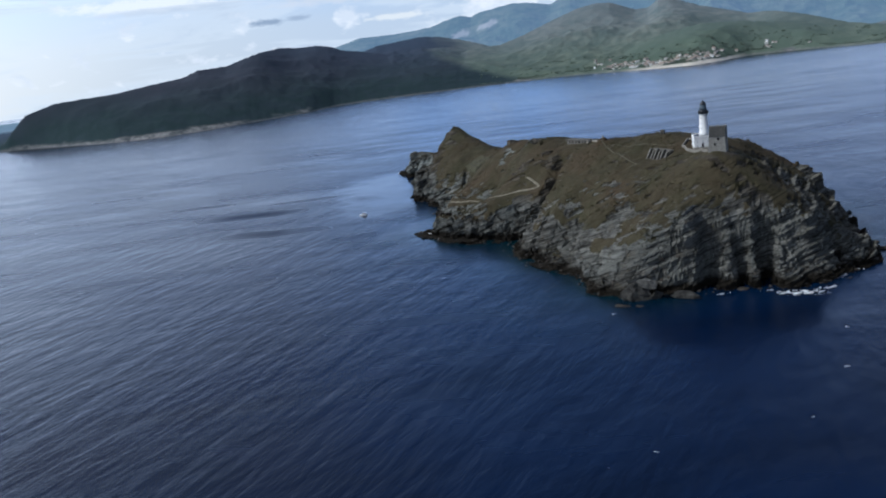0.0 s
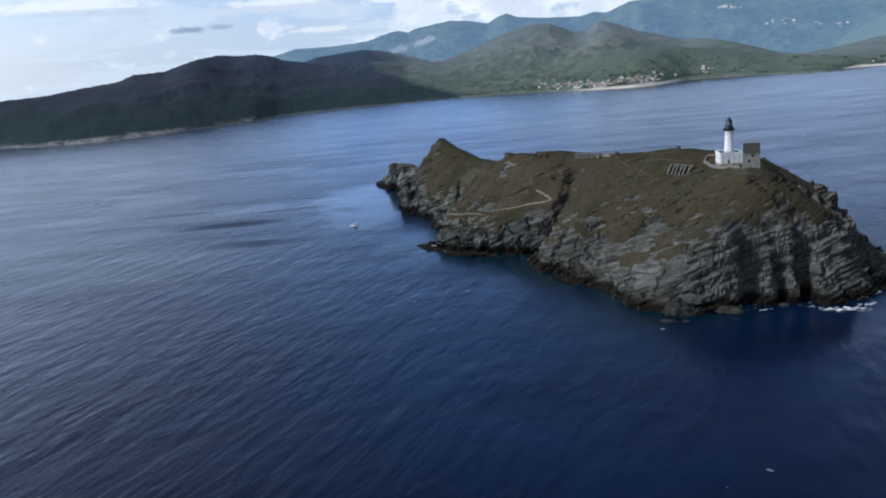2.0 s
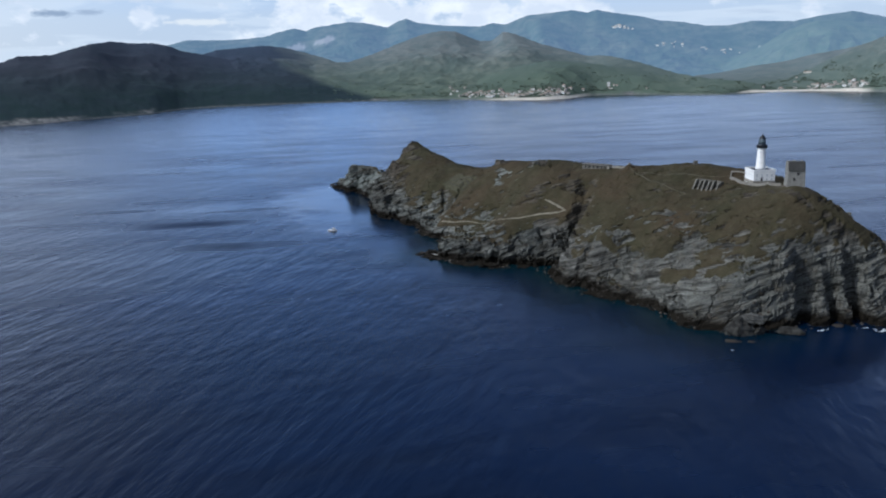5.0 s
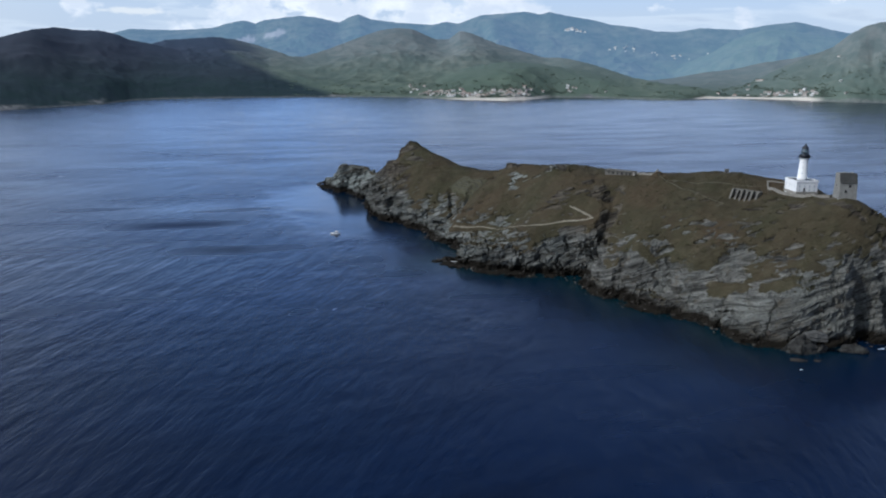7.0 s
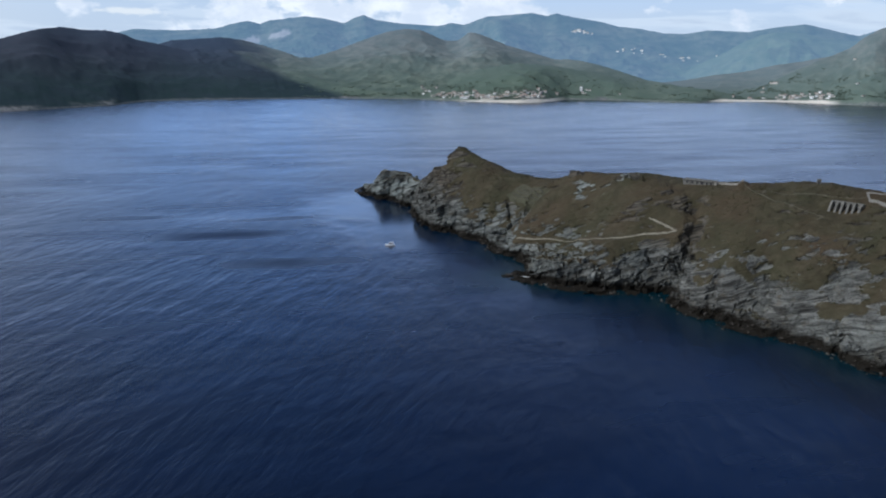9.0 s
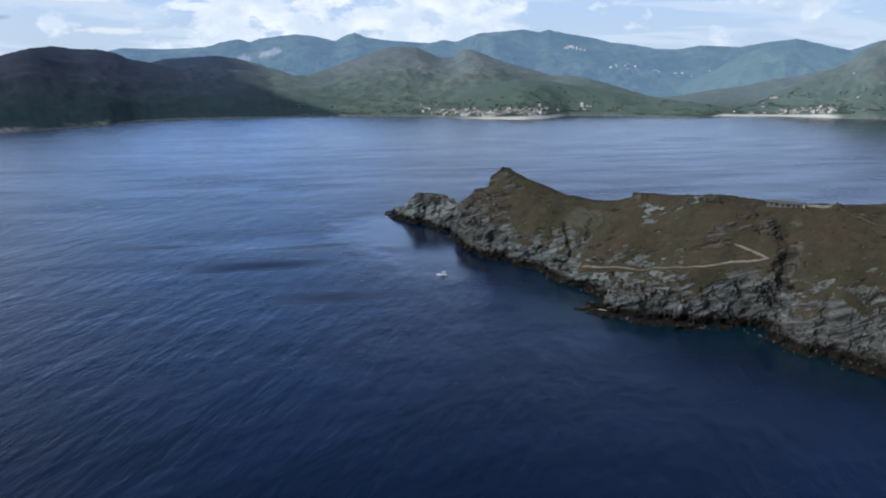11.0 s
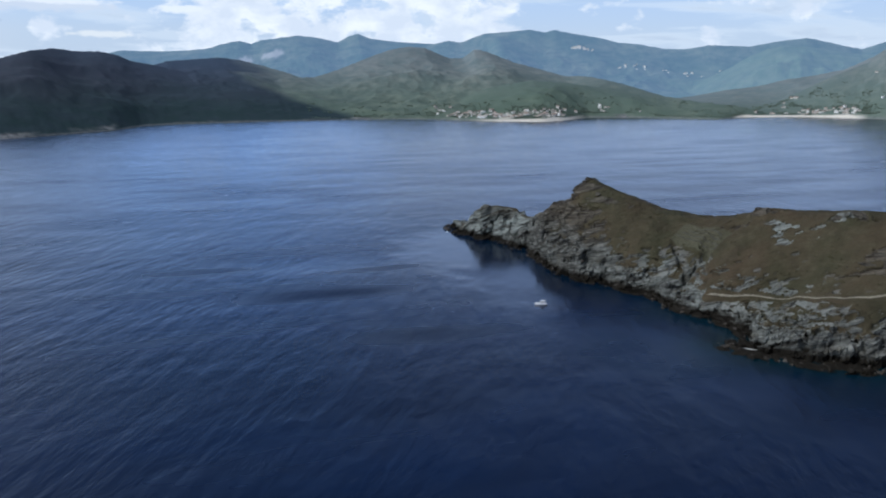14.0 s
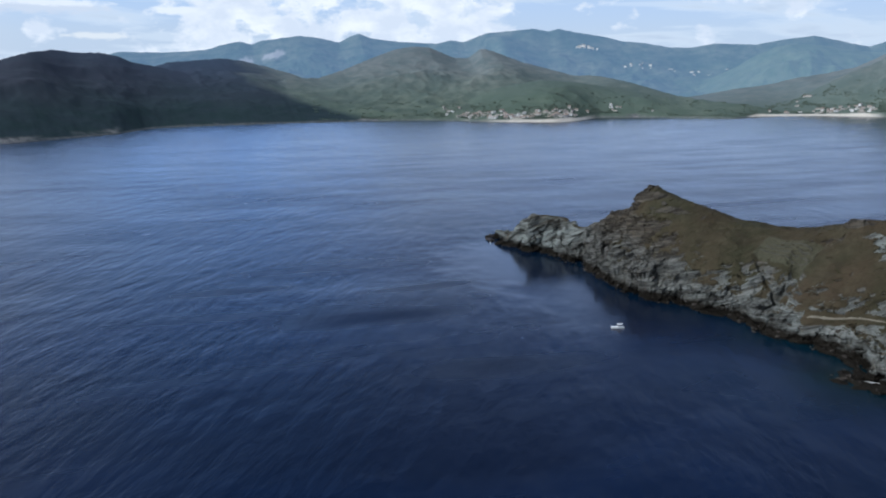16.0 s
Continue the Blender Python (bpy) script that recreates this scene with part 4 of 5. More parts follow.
def far_land(name, r0, r1, steps, columns, crests, mat, label):
    az = np.linspace(-30, 58, columns)
    s = np.linspace(0, 1, steps)
    rc = even(np.interp(az, *np.array(COASTLINE).T), 0.6) + 5 * octaves(az * 1.3, az * 0, az * 0, 4)
    lo = rc - 30 if r0 is None else np.full(columns, r0)
    r = lo[:, None] + (r1 - lo)[:, None] * s[None, :] ** 1.25
    a = np.broadcast_to(az[:, None], r.shape)
    x, y = HUB[0] + r * np.sin(np.radians(a)), HUB[1] + r * np.cos(np.radians(a))
    inland = r - rc[:, None]
    h = np.full(r.shape, -40.0)
    relief = octaves(x / 420, y / 420, x * 0, 5, 0.55, True)
    fine = octaves(x / 90, y / 90, x * 0, 4, 0.55)
    green = smooth(0.0, 0.35, octaves(x / 300, y / 300, x * 0 + 4, 3)) * smooth(420, 120, inland)
    for crest, power, bulk in crests:
        c = np.array(crest, float)
        far, top = np.interp(az, c[:, 0], c[:, 1]), np.interp(az, c[:, 0], c[:, 2], left=-40, right=-40)
        rr = even(far, 1.6)
        crisp = EYE_Z + (top - EYE_Z) * rr / far
        rr, crisp, round_top = rr[:, None], crisp[:, None], even(crisp, 1.3)[:, None]
        jag = (1.2 * octaves(az * 2.1, az * 0 + 3, az * 0, 4) * (r1 / 1500))[:, None]
        u = inland / np.maximum(rr - rc[:, None], 40)
        edge = np.where(u < 1, np.clip(u, 0, 1) ** power, np.clip(1 - (u - 1) * 0.8, 0, 1))
        zz = round_top + (crisp - round_top) * edge ** 5
        free = np.clip(np.abs(u - 1) * 2.2, 0, 1) * edge ** 0.5
        mine = zz * edge + jag * edge ** 14 + free * (zz * bulk * (relief - 0.32) + np.abs(zz) * 0.06 * bulk * fine)
        if crest is FRONT_SPUR or crest is GREEN_RIDGE:
            green = np.maximum(green, smooth(-6, 6, mine - h))
        h = np.maximum(h, mine)
    green = np.maximum(green, 0.9 * smooth(27, 33, a) * smooth(190, 60, h + 60 * relief))
    # painted cloud shadow, its edge set by bearing and height
    cloud_shade = smooth(1.0, -1.0, a - np.interp(h, [0, 25, 40, 84, 110, 200], [8.4, 6.9, 5.0, 3.2, 2.5, 1.3]) + 2.2 * octaves(x / 260, y / 260, x * 0 + 6, 4))
    bluff = 4.5 * smooth(-4, 14, inland) * (1 + 0.9 * fine)
    h = np.where(inland > 0, np.maximum(h, bluff), np.where(inland > -6, 0.5, -6))
    if r0 is not None:
        h = h - 120 * smooth(r0 + 260, r0, r)
    sandy = np.interp(az, [15, 17, 22.0, 23.0, 32.4, 32.9, 39.8, 40.6], [0, 0.9, 1, 0, 0, 1, 1, 0])[:, None]
    rocky = np.interp(az, [-26, -24, -14, -11, -4, 12, 20, 30], [0.2, 1, 0.9, 0.35, 0.2, 0.2, 0.3, 0.3])[:, None]
    patch = octaves(x / 160, y / 160, x * 0 + 2, 4, 0.6)
    shore = smooth(13, 7, h + 6 * fine) * smooth(46, 14, inland + 20 * fine) * smooth(-0.05, 0.25, 0.5 * rocky - 0.25 + 0.8 * patch)
    shore = np.maximum(shore, (0.35 + 0.45 * rocky) * smooth(12, 3, inland + 5 * patch))
    sand = sandy * smooth(20, 10, inland + 10 * fine)
    town = np.interp(az, [14, 15.5, 20.5, 21.5], [0, 1, 1, 0])[:, None]
    sand = np.maximum(sand, 0.65 * town * smooth(-0.05, 0.3, patch + 0.5 * fine) * smooth(90, 20, inland))
    bare = np.zeros(r.shape)
    for ba, br, da, dr in SCARS:
        bare = np.maximum(bare, 0.7 * smooth(1.0, 0.4, np.hypot((a - ba) / da, (r - br - 40 * (a - ba)) / dr) + 1.6 * fine + 1.4 * patch))
    pts = np.stack([x, y, h], -1)
    # far_haze grows with distance and drives the painted haze
    ob = new(name, grid_mesh(name, pts, np.ones((columns - 1, steps - 1), bool), mat, [("cloud_shade", cloud_shade), ("shore", shore), ("sand", sand), ("bare", bare), ("green", green), ("far_haze", smooth(2500, 3500, r))]))
    tagged(ob, label, "hills", kind="structure")
    return az, r, h


# bare scars on the slopes: bearing, distance, reach across and along
SCARS = [(3.0, 3990, 1.3, 34), (5.0, 4330, 0.6, 60), (3.2, 4290, 0.6, 45), (17.3, 3330, 0.35, 25)]
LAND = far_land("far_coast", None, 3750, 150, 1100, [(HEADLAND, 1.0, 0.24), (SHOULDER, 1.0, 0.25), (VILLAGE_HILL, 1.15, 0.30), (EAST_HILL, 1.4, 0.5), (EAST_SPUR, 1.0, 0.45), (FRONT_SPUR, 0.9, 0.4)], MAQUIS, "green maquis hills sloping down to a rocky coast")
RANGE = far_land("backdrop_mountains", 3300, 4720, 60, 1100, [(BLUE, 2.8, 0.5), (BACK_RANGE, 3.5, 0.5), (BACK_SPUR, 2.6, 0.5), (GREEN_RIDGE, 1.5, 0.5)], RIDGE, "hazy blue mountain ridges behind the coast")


# ---- things on the island ----
def face_up(x, y, rz=0.0, dz=0.0):
    return pose(x, y, ground_z(x, y) + dz, 0, 0, rz)


def window(parent, x, y, z, w, h, rz, frame_mat=None, pane_mat=None):
    """A dark or shuttered panel standing for an opening, with a frame, set in a wall whose outside looks to local -y.
    """
    bm = fresh()
    box(bm, (0, 0.03, 0), (w, 0.10, h))
    bmesh.ops.transform(bm, matrix=pose(x, y, z, 0, 0, rz), verts=bm.verts)
    pane = part("window", bm, pane_mat or DARK, parent, "grey shuttered window" if pane_mat else "dark panel in place of a window opening")
    if frame_mat:
        bm = fresh()
        for c, s in (((0, -0.05, h / 2 + 0.10), (w + 0.5, 0.22, 0.20)), ((0, -0.05, -h / 2 - 0.10), (w + 0.5, 0.22, 0.20)), ((-w / 2 - 0.12, -0.05, 0), (0.24, 0.18, h)), ((w / 2 + 0.12, -0.05, 0), (0.24, 0.18, h))):
            box(bm, c, s)
        bmesh.ops.transform(bm, matrix=pose(x, y, z, 0, 0, rz), verts=bm.verts)
        part("window_frame", bm, frame_mat, pane)
    return pane


def lighthouse():
    t = thing("lighthouse", pose(160, 500, 63.0, 0, 0, -12), "white lighthouse with a black lantern on a square white base building", "lighthouse")
    w = 13.4
    bm = fresh()
    box(bm, (0, 0, 3.0), (w, w, 8.0), bevel=0.08)
    body = part("base_building", bm, WHITE, t)
    bm = fresh()
    box(bm, (0, 0, 0.2), (w + 0.5, w + 0.5, 1.6), bevel=0.1)
    part("plinth", bm, PALE, t, "pale stone plinth")
    bm = fresh()
    box(bm, (0, 0, 6.75), (w + 0.7, w + 0.7, 0.35), bevel=0.06)
    part("cornice", bm, WHITE, t)
    bm = fresh()
    for sx, sy, px, py in ((w + 0.2, 0.35, 0, -w / 2), (w + 0.2, 0.35, 0, w / 2), (0.35, w - 0.5, -w / 2, 0), (0.35, w - 0.5, w / 2, 0)):
        box(bm, (px, py, 7.35), (sx, sy, 0.85), bevel=0.04)
    part("parapet", bm, WHITE, t)
    bm = fresh()
    box(bm, (0, 0, 7.05), (w - 0.6, w - 0.6, 0.14))
    part("flat_roof", bm, IRON, t, "dark sealed flat roof")
    for i in range(4):
        u = -4.7 + 3.13 * i
        window(t, u, -w / 2, 4.2, 0.9, 1.6, 0, WHITE, SHUTTER)
        window(t, -w / 2, -u, 4.2, 0.9, 1.6, -90, WHITE, SHUTTER)
        if i != 1:
            window(t, u, -w / 2, 1.9, 0.9, 1.1, 0, WHITE, SHUTTER)
    bm = fresh()
    box(bm, (-1.57, -w / 2 - 0.02, 2.1), (1.2, 0.14, 2.3))
    part("door", bm, DARK, t, "dark entrance door")
    bm = fresh()
    lathe(bm, [(2.95, 7.0), (2.95, 8.6), (2.75, 8.8), (2.35, 19.2), (2.35, 19.6), (2.75, 20.0), (3.1, 20.5)], 40)
    part("tower", bm, WHITE, t, "round white tapering tower", smooth=True)
    for z in (11.5, 15.0, 18.0):
        r = 2.95 - (z - 8.6) * 0.041
        window(t, -r * 0.55, -r * 0.83, z, 0.5, 0.9, -33, None, SHUTTER)
    bm = fresh()
    lathe(bm, [(3.0, 20.5), (3.35, 20.6), (3.35, 20.9), (1.6, 20.9)], 36)
    part("gallery", bm, IRON, t, "black gallery deck")
    rail = fresh()
    for z in (21.3, 21.7, 22.1):
        lathe(rail, [(3.22, z), (3.30, z), (3.30, z + 0.09), (3.22, z + 0.09), (3.22, z)], 36)
    for i in range(24):
        a = 2 * math.pi * i / 24
        box(rail, (3.26 * math.cos(a), 3.26 * math.sin(a), 21.5), (0.09, 0.09, 1.3))
    part("railing", rail, IRON, t, "black iron railing")
    bm = fresh()
    lathe(bm, [(2.85, 20.9), (2.7, 22.6), (2.3, 22.7)], 32)
    part("watch_room", bm, IRON, t, "black watch room", smooth=True)
    bm = fresh()
    lathe(bm, [(2.15, 22.7), (1.75, 26.0)], 24)
    lamp = part("lantern", bm, LAMP_GLASS, t, "glazed lantern room", smooth=True)
    bm = fresh()
    for i in range(12):
        a = 2 * math.pi * i / 12
        foot, head = Vector((2.19 * math.cos(a), 2.19 * math.sin(a), 22.7)), Vector((1.79 * math.cos(a), 1.79 * math.sin(a), 26.0))
        bar = box(fresh(), (0, 0, 0), (0.15, 0.15, (head - foot).length))
        bmesh.ops.transform(bar, matrix=Matrix.Translation((foot + head) / 2) @ (head - foot).to_track_quat('Z', 'X').to_matrix().to_4x4(), verts=bar.verts)
        bar_mesh = bpy.data.meshes.new('bar')
        bar.to_mesh(bar_mesh)
        bar.free()
        bm.from_mesh(bar_mesh)
        bpy.data.meshes.remove(bar_mesh)
    lathe(bm, [(1.96, 24.0), (2.08, 24.0), (2.08, 24.12), (1.96, 24.12), (1.96, 24.0)], 24)
    part("glazing_bars", bm, IRON, lamp)
    bm = fresh()
    lathe(bm, [(2.0, 26.0), (2.0, 26.2), (1.75, 26.9), (1.1, 27.7), (0.4, 28.1), (0.3, 28.3), (0.36, 28.7), (0.22, 29.0), (0.05, 29.1), (0.04, 30.4)], 24)
    part("dome", bm, IRON, t, "black lantern dome with a finial", smooth=True)
    return t


def square_tower():
    t = thing("watchtower", pose(155.5, 461, 65.5, 0, 0, -26), "square weathered stone watchtower with a dark sloping roof", "tower")
    w = 9.2
    bm = fresh()
    box(bm, (0, 0, 1.5), (w + 0.9, w + 0.9, 7.0), 0.93, bevel=0.15)
    part("battered_base", bm, TOWER_STONE, t)
    for py, hh in ((-w / 2 + 0.55, 4.7), (w / 2 - 0.55, 9.4)):
        bm = fresh()
        box(bm, (0, py, 5 + hh / 2), (w, 1.1, hh), bevel=0.12)
        part("wall", bm, TOWER_STONE, t)
    for px in (-w / 2 + 0.5, w / 2 - 0.5):
        bm = box(fresh(), (px, 0, 9.6), (1.0, w - 2.2, 9.2))
        for v in bm.verts:
            if v.co.z > 9.6 and v.co.y < 0:
                v.co.y += 1.3
        bmesh.ops.bevel(bm, geom=bm.edges[:], offset=0.1, segments=1, affect="EDGES")
        part("side_wall", bm, TOWER_STONE, t)
    for k in range(6):
        f = k / 5.0
        bm = box(fresh(), (0, -w / 2 + 0.25 + 2.35 * f, 10.05 + 4.3 * f), (w - 0.25, 0.9, 1.0), bevel=0.05)
        for v in bm.verts:
            v.co.y += (v.co.z - 10.05 - 4.3 * f) * 0.5
        part("slab_course", bm, SLABS, t, "course of dark roof slabs")
    bm = box(fresh(), (0, 1.1, 13.9), (w - 2.0, w - 4.0, 0.5))
    part("terrace", bm, SLABS, t, "flat stone terrace behind the slope")
    for px, py, z in ((-w / 2 + 0.7, -0.8, 14.5), (-0.4, w / 2 - 0.6, 14.6), (w / 2 - 0.8, w / 2 - 0.6, 14.6)):
        bm = box(fresh(), (px, py, z), (1.2, 1.2, 1.4 if px < -1 else 0.6), 0.8, bevel=0.1)
        part("merlon", bm, TOWER_STONE, t)
    for x, z, s in ((-1.2, 4.95, 1.2), (0.7, 8.0, 1.3)):
        window(t, x, -w / 2 - (0.16 if z < 5.6 else 0.04), z, s, s * 1.15, 0)
    window(t, -w / 2, 1.0, 7.5, 1.0, 1.3, -90)
    return t


def vaulted_ruin():
    t = thing("buttressed_ruin", pose(137.7, 521.5, 53.6, 0, 0, -66), "roofless stone ruin with a row of sloping buttresses", "ruin")
    bm = fresh()
    box(bm, (0, 2.6, 3.4), (18.6, 4.0, 8.0), 0.95, bevel=0.3)
    part("wall", bm, RUIN_STONE, t)
    for i in range(6):
        bm = fresh()
        x0 = -8.1 + 3.25 * i
        k = (0.2, -0.5, 0.35, -0.2, 0.5, -0.9)[i]
        prof = [(0.9, -1.0), (0.9, 7.3 + k), (-0.3, 7.7 + k), (-1.5, 7.0 + k), (-2.4, 5.4 + k), (-5.4 - 0.4 * k, 0.2), (-7.0, -4.6)]
        for sx in (-0.7, 0.7):
            vs = [bm.verts.new((x0 + sx, y, z)) for y, z in prof]
            bm.faces.new(vs if sx > 0 else list(reversed(vs)))
        bm.verts.ensure_lookup_table()
        n = len(prof)
        for k in range(n):
            bm.faces.new((bm.verts[k], bm.verts[(k + 1) % n], bm.verts[n + (k + 1) % n], bm.verts[n + k]))
        bmesh.ops.recalc_face_normals(bm, faces=bm.faces)
        bmesh.ops.bevel(bm, geom=bm.edges[:], offset=0.18, segments=1, affect="EDGES")
        part("buttress", bm, RUIN_STONE, t, "sloping stone buttress")
    # panels painted dark for the shade between the buttresses
    for i in range(5):
        bm = fresh()
        x0 = -6.48 + 3.25 * i
        lathe(bm, [(0.92, 0.0), (0.92, 0.35)], 14)
        bmesh.ops.transform(bm, matrix=pose(x0, 0.75, 4.6, 90, 0, 0), verts=bm.verts)
        box(bm, (x0, 0.58, 1.6), (1.84, 0.35, 6.0))
        part("arch_panel", bm, DARK, t, "dark arched panel in place of a shaded arch")
    bm = fresh()
    box(bm, (11.0, 3.0, 1.6), (4.4, 3.4, 4.2), 0.8, bevel=0.4)
    part("collapsed_end", bm, RUIN_STONE, t)
    return t


def low_barracks():
    t = thing("low_building", pose(101.5, 612, 58.6, 0, 0, -53), "long low abandoned building with a flat earth-brown roof", "building")
    bm = fresh()
    box(bm, (0, 0, 1.0), (21, 6.5, 3.6), bevel=0.06)
    part("wall", bm, RUIN_STONE, t)
    bm = fresh()
    box(bm, (0, 0, 3.05), (22.5, 8.0, 0.55), 0.97, bevel=0.1)
    part("roof", bm, RUIN_STONE, t, "flat brown roof slab")
    for x, w in ((-7.6, 1.1), (-4.2, 1.6), (-0.8, 1.1), (2.4, 2.0), (5.6, 1.1), (8.4, 1.4)):
        window(t, x, -3.25, 1.5, w, 1.5, 0)
    bm = fresh()
    box(bm, (11.6, -2.0, 1.1), (1.6, 5.5, 3.6), 0.9, bevel=0.15)
    part("end_pier", bm, PALE, t, "pale projecting pier")
    return t


def hut():
    t = thing("stone_hut", face_up(150, 558, -40, -0.2), "tiny dark stone hut on the ridge", "hut")
    bm = fresh()
    box(bm, (0, 0, 1.2), (2.6, 2.4, 2.8), 0.95, bevel=0.06)
    part("wall", bm, RUIN_STONE, t)
    bm = fresh()
    box(bm, (0, 0, 2.7), (3.0, 2.8, 0.3), bevel=0.05)
    part("roof", bm, RUIN_STONE, t)
    bm = fresh()
    box(bm, (0, -1.2, 1.0), (0.9, 0.12, 1.7))
    part("door_panel", bm, DARK, t)
    return t


def wall_run(name, line, height, thick, mat, label, category="wall"):
    """A dry-stone wall along a line of places, each stretch a part of its own."""
    t = thing(name, pose(line[0][0], line[0][1], ground_z(*line[0])), label, category)
    base = t.matrix_world.inverted()
    for (ax, ay), (bx, by) in zip(line, line[1:]):
        n = max(1, int(math.hypot(bx - ax, by - ay) / 2.2))
        bm = fresh()
        rows = []
        nx, ny = -(by - ay), bx - ax
        ln = math.hypot(nx, ny)
        nx, ny = nx / ln * thick / 2, ny / ln * thick / 2
        for i in range(n + 1):
            x, y = ax + (bx - ax) * i / n, ay + (by - ay) * i / n
            z = min(ground_z(x + nx, y + ny), ground_z(x - nx, y - ny), ground_z(x, y)) - 0.6
            top = ground_z(x, y) + height * random.uniform(0.75, 1.1)
            rows.append([bm.verts.new(base @ Vector(p)) for p in ((x + nx, y + ny, z), (x + nx * 0.8, y + ny * 0.8, top), (x - nx * 0.8, y - ny * 0.8, top), (x - nx, y - ny, z))])
        for a, b in zip(rows, rows[1:]):
            for k in range(4):
                bm.faces.new((a[k], b[k], b[(k + 1) % 4], a[(k + 1) % 4]))
        bm.faces.new(rows[0])
        bm.faces.new(list(reversed(rows[-1])))
        bmesh.ops.recalc_face_normals(bm, faces=bm.faces)
        part("wall_stretch", bm, mat, t)
    return t


def footpath(line, width, label, mat=None):
    """A trodden strip draped over the ground."""
    pts = [Vector(line[0])]
    for a, b in zip(line, line[1:]):
        a, b = Vector(a), Vector(b)
        n = max(1, int((b - a).length / 1.0))
        pts += [a.lerp(b, i / n) for i in range(1, n + 1)]
    for _ in range(3):
        pts = [pts[0]] + [(pts[i - 1] + pts[i] * 2 + pts[i + 1]) / 4 for i in range(1, len(pts) - 1)] + [pts[-1]]
    verts, faces = [], []
    for i, p in enumerate(pts):
        d = (pts[min(i + 1, len(pts) - 1)] - pts[max(i - 1, 0)]).normalized()
        side = Vector((-d.y, d.x)) * width * (1 + 0.35 * noise.noise((p.x * 0.4, p.y * 0.4, 3.0))) / 2
        mid = max(ground_z(p.x, p.y), 0.3)
        for k in (-1, -0.5, 0, 0.5, 1):
            q = p + side * k
            verts.append((q.x, q.y, ground_z(q.x, q.y) * 0.75 + mid * 0.25 + 0.22 - 0.10 * abs(k)))
    for i in range(len(pts) - 1):
        for k in range(4):
            a = i * 5 + k
            faces.append((a, a + 1, a + 6, a + 5))
    ob = new("footpath", mesh_from("footpath", verts, faces, mat or DIRT, True))
    return tagged(ob, label, "path", kind="structure")


def boulder_mesh(name, size, seed, mat, sub=3, cuts=13):
    """An angular rock: a ball cut by flat planes and roughened."""
    rnd = random.Random(seed)
    bm = fresh()
    bmesh.ops.create_icosphere(bm, subdivisions=sub, radius=1.0)
    planes = [(Vector((rnd.uniform(-1, 1), rnd.uniform(-1, 1), rnd.uniform(-0.7, 1))).normalized(), rnd.uniform(0.38, 0.72)) for _ in range(cuts)]
    for v in bm.verts:
        for n, d in planes:
            over = v.co.dot(n) - d
            if over > 0:
                v.co -= n * over
        v.co += v.co.normalized() * 0.13 * noise.fractal(v.co * 3.1 + Vector((seed * 3.1, 0, 0)), 0.8, 2.0, 3)
        v.co = Vector((v.co.x * size[0] / 2, v.co.y * size[1] / 2, v.co.z * size[2] / 2))
    me = bpy.data.meshes.new(name)
    for f in bm.faces:
        f.smooth = False
    bm.to_mesh(me)
    bm.free()
    me.materials.append(mat)
    return me


def boulder(x, y, z, size, rz, seed, mat, label, tilt=0):
    ob = new("boulder", boulder_mesh("boulder", size, seed, mat, 4))
    ob.matrix_world = pose(x, y, z, tilt, 0, rz)
    return tagged(ob, label, "rock", group="boulders along the shore")


def scatter_rocks():
    """Loose angular blocks along the foot of the cliffs, in one mesh."""
    rnd = random.Random(5)
    verts, faces = [], []
    protos = []
    for s in range(6):
        me = boulder_mesh("proto", (1, 1, 1), 40 + s, ROCK, 2, 8)
        protos.append(([v.co.copy() for v in me.vertices], [tuple(p.vertices) for p in me.polygons]))
        bpy.data.meshes.remove(me)
    for a, b in zip(COAST, np.roll(COAST, -1, 0)):
        if (a[0] > 246 or (a[1] > 700 and a[0] > 20)):
            continue
        length = float(np.hypot(*(b - a)))
        for _ in range(int(length * 0.8)):
            t, off = rnd.random(), rnd.gauss(1.0, 3.4)
            n = np.array((-(b - a)[1], (b - a)[0])) / length
            p = a + (b - a) * t + n * off
            size = 0.5 + 2.6 * rnd.random() ** 2.6
            z = max(ground_z(*p), -0.5)
            m = pose(p[0], p[1], z + size * 0.15, rnd.uniform(-30, 30), rnd.uniform(-30, 30), rnd.uniform(0, 360)) @ Matrix.Diagonal((size * rnd.uniform(0.9, 1.7), size, size * rnd.uniform(0.5, 0.9), 1))
            pv, pf = rnd.choice(protos)
            k = len(verts)
            verts += [m @ v for v in pv]
            faces += [tuple(i + k for i in f) for f in pf]
    ob = new("shore_rocks", mesh_from("shore_rocks", verts, faces, WET))
    tagged(ob, "loose dark wet blocks fallen along the waterline", "rocks", kind="stuff")


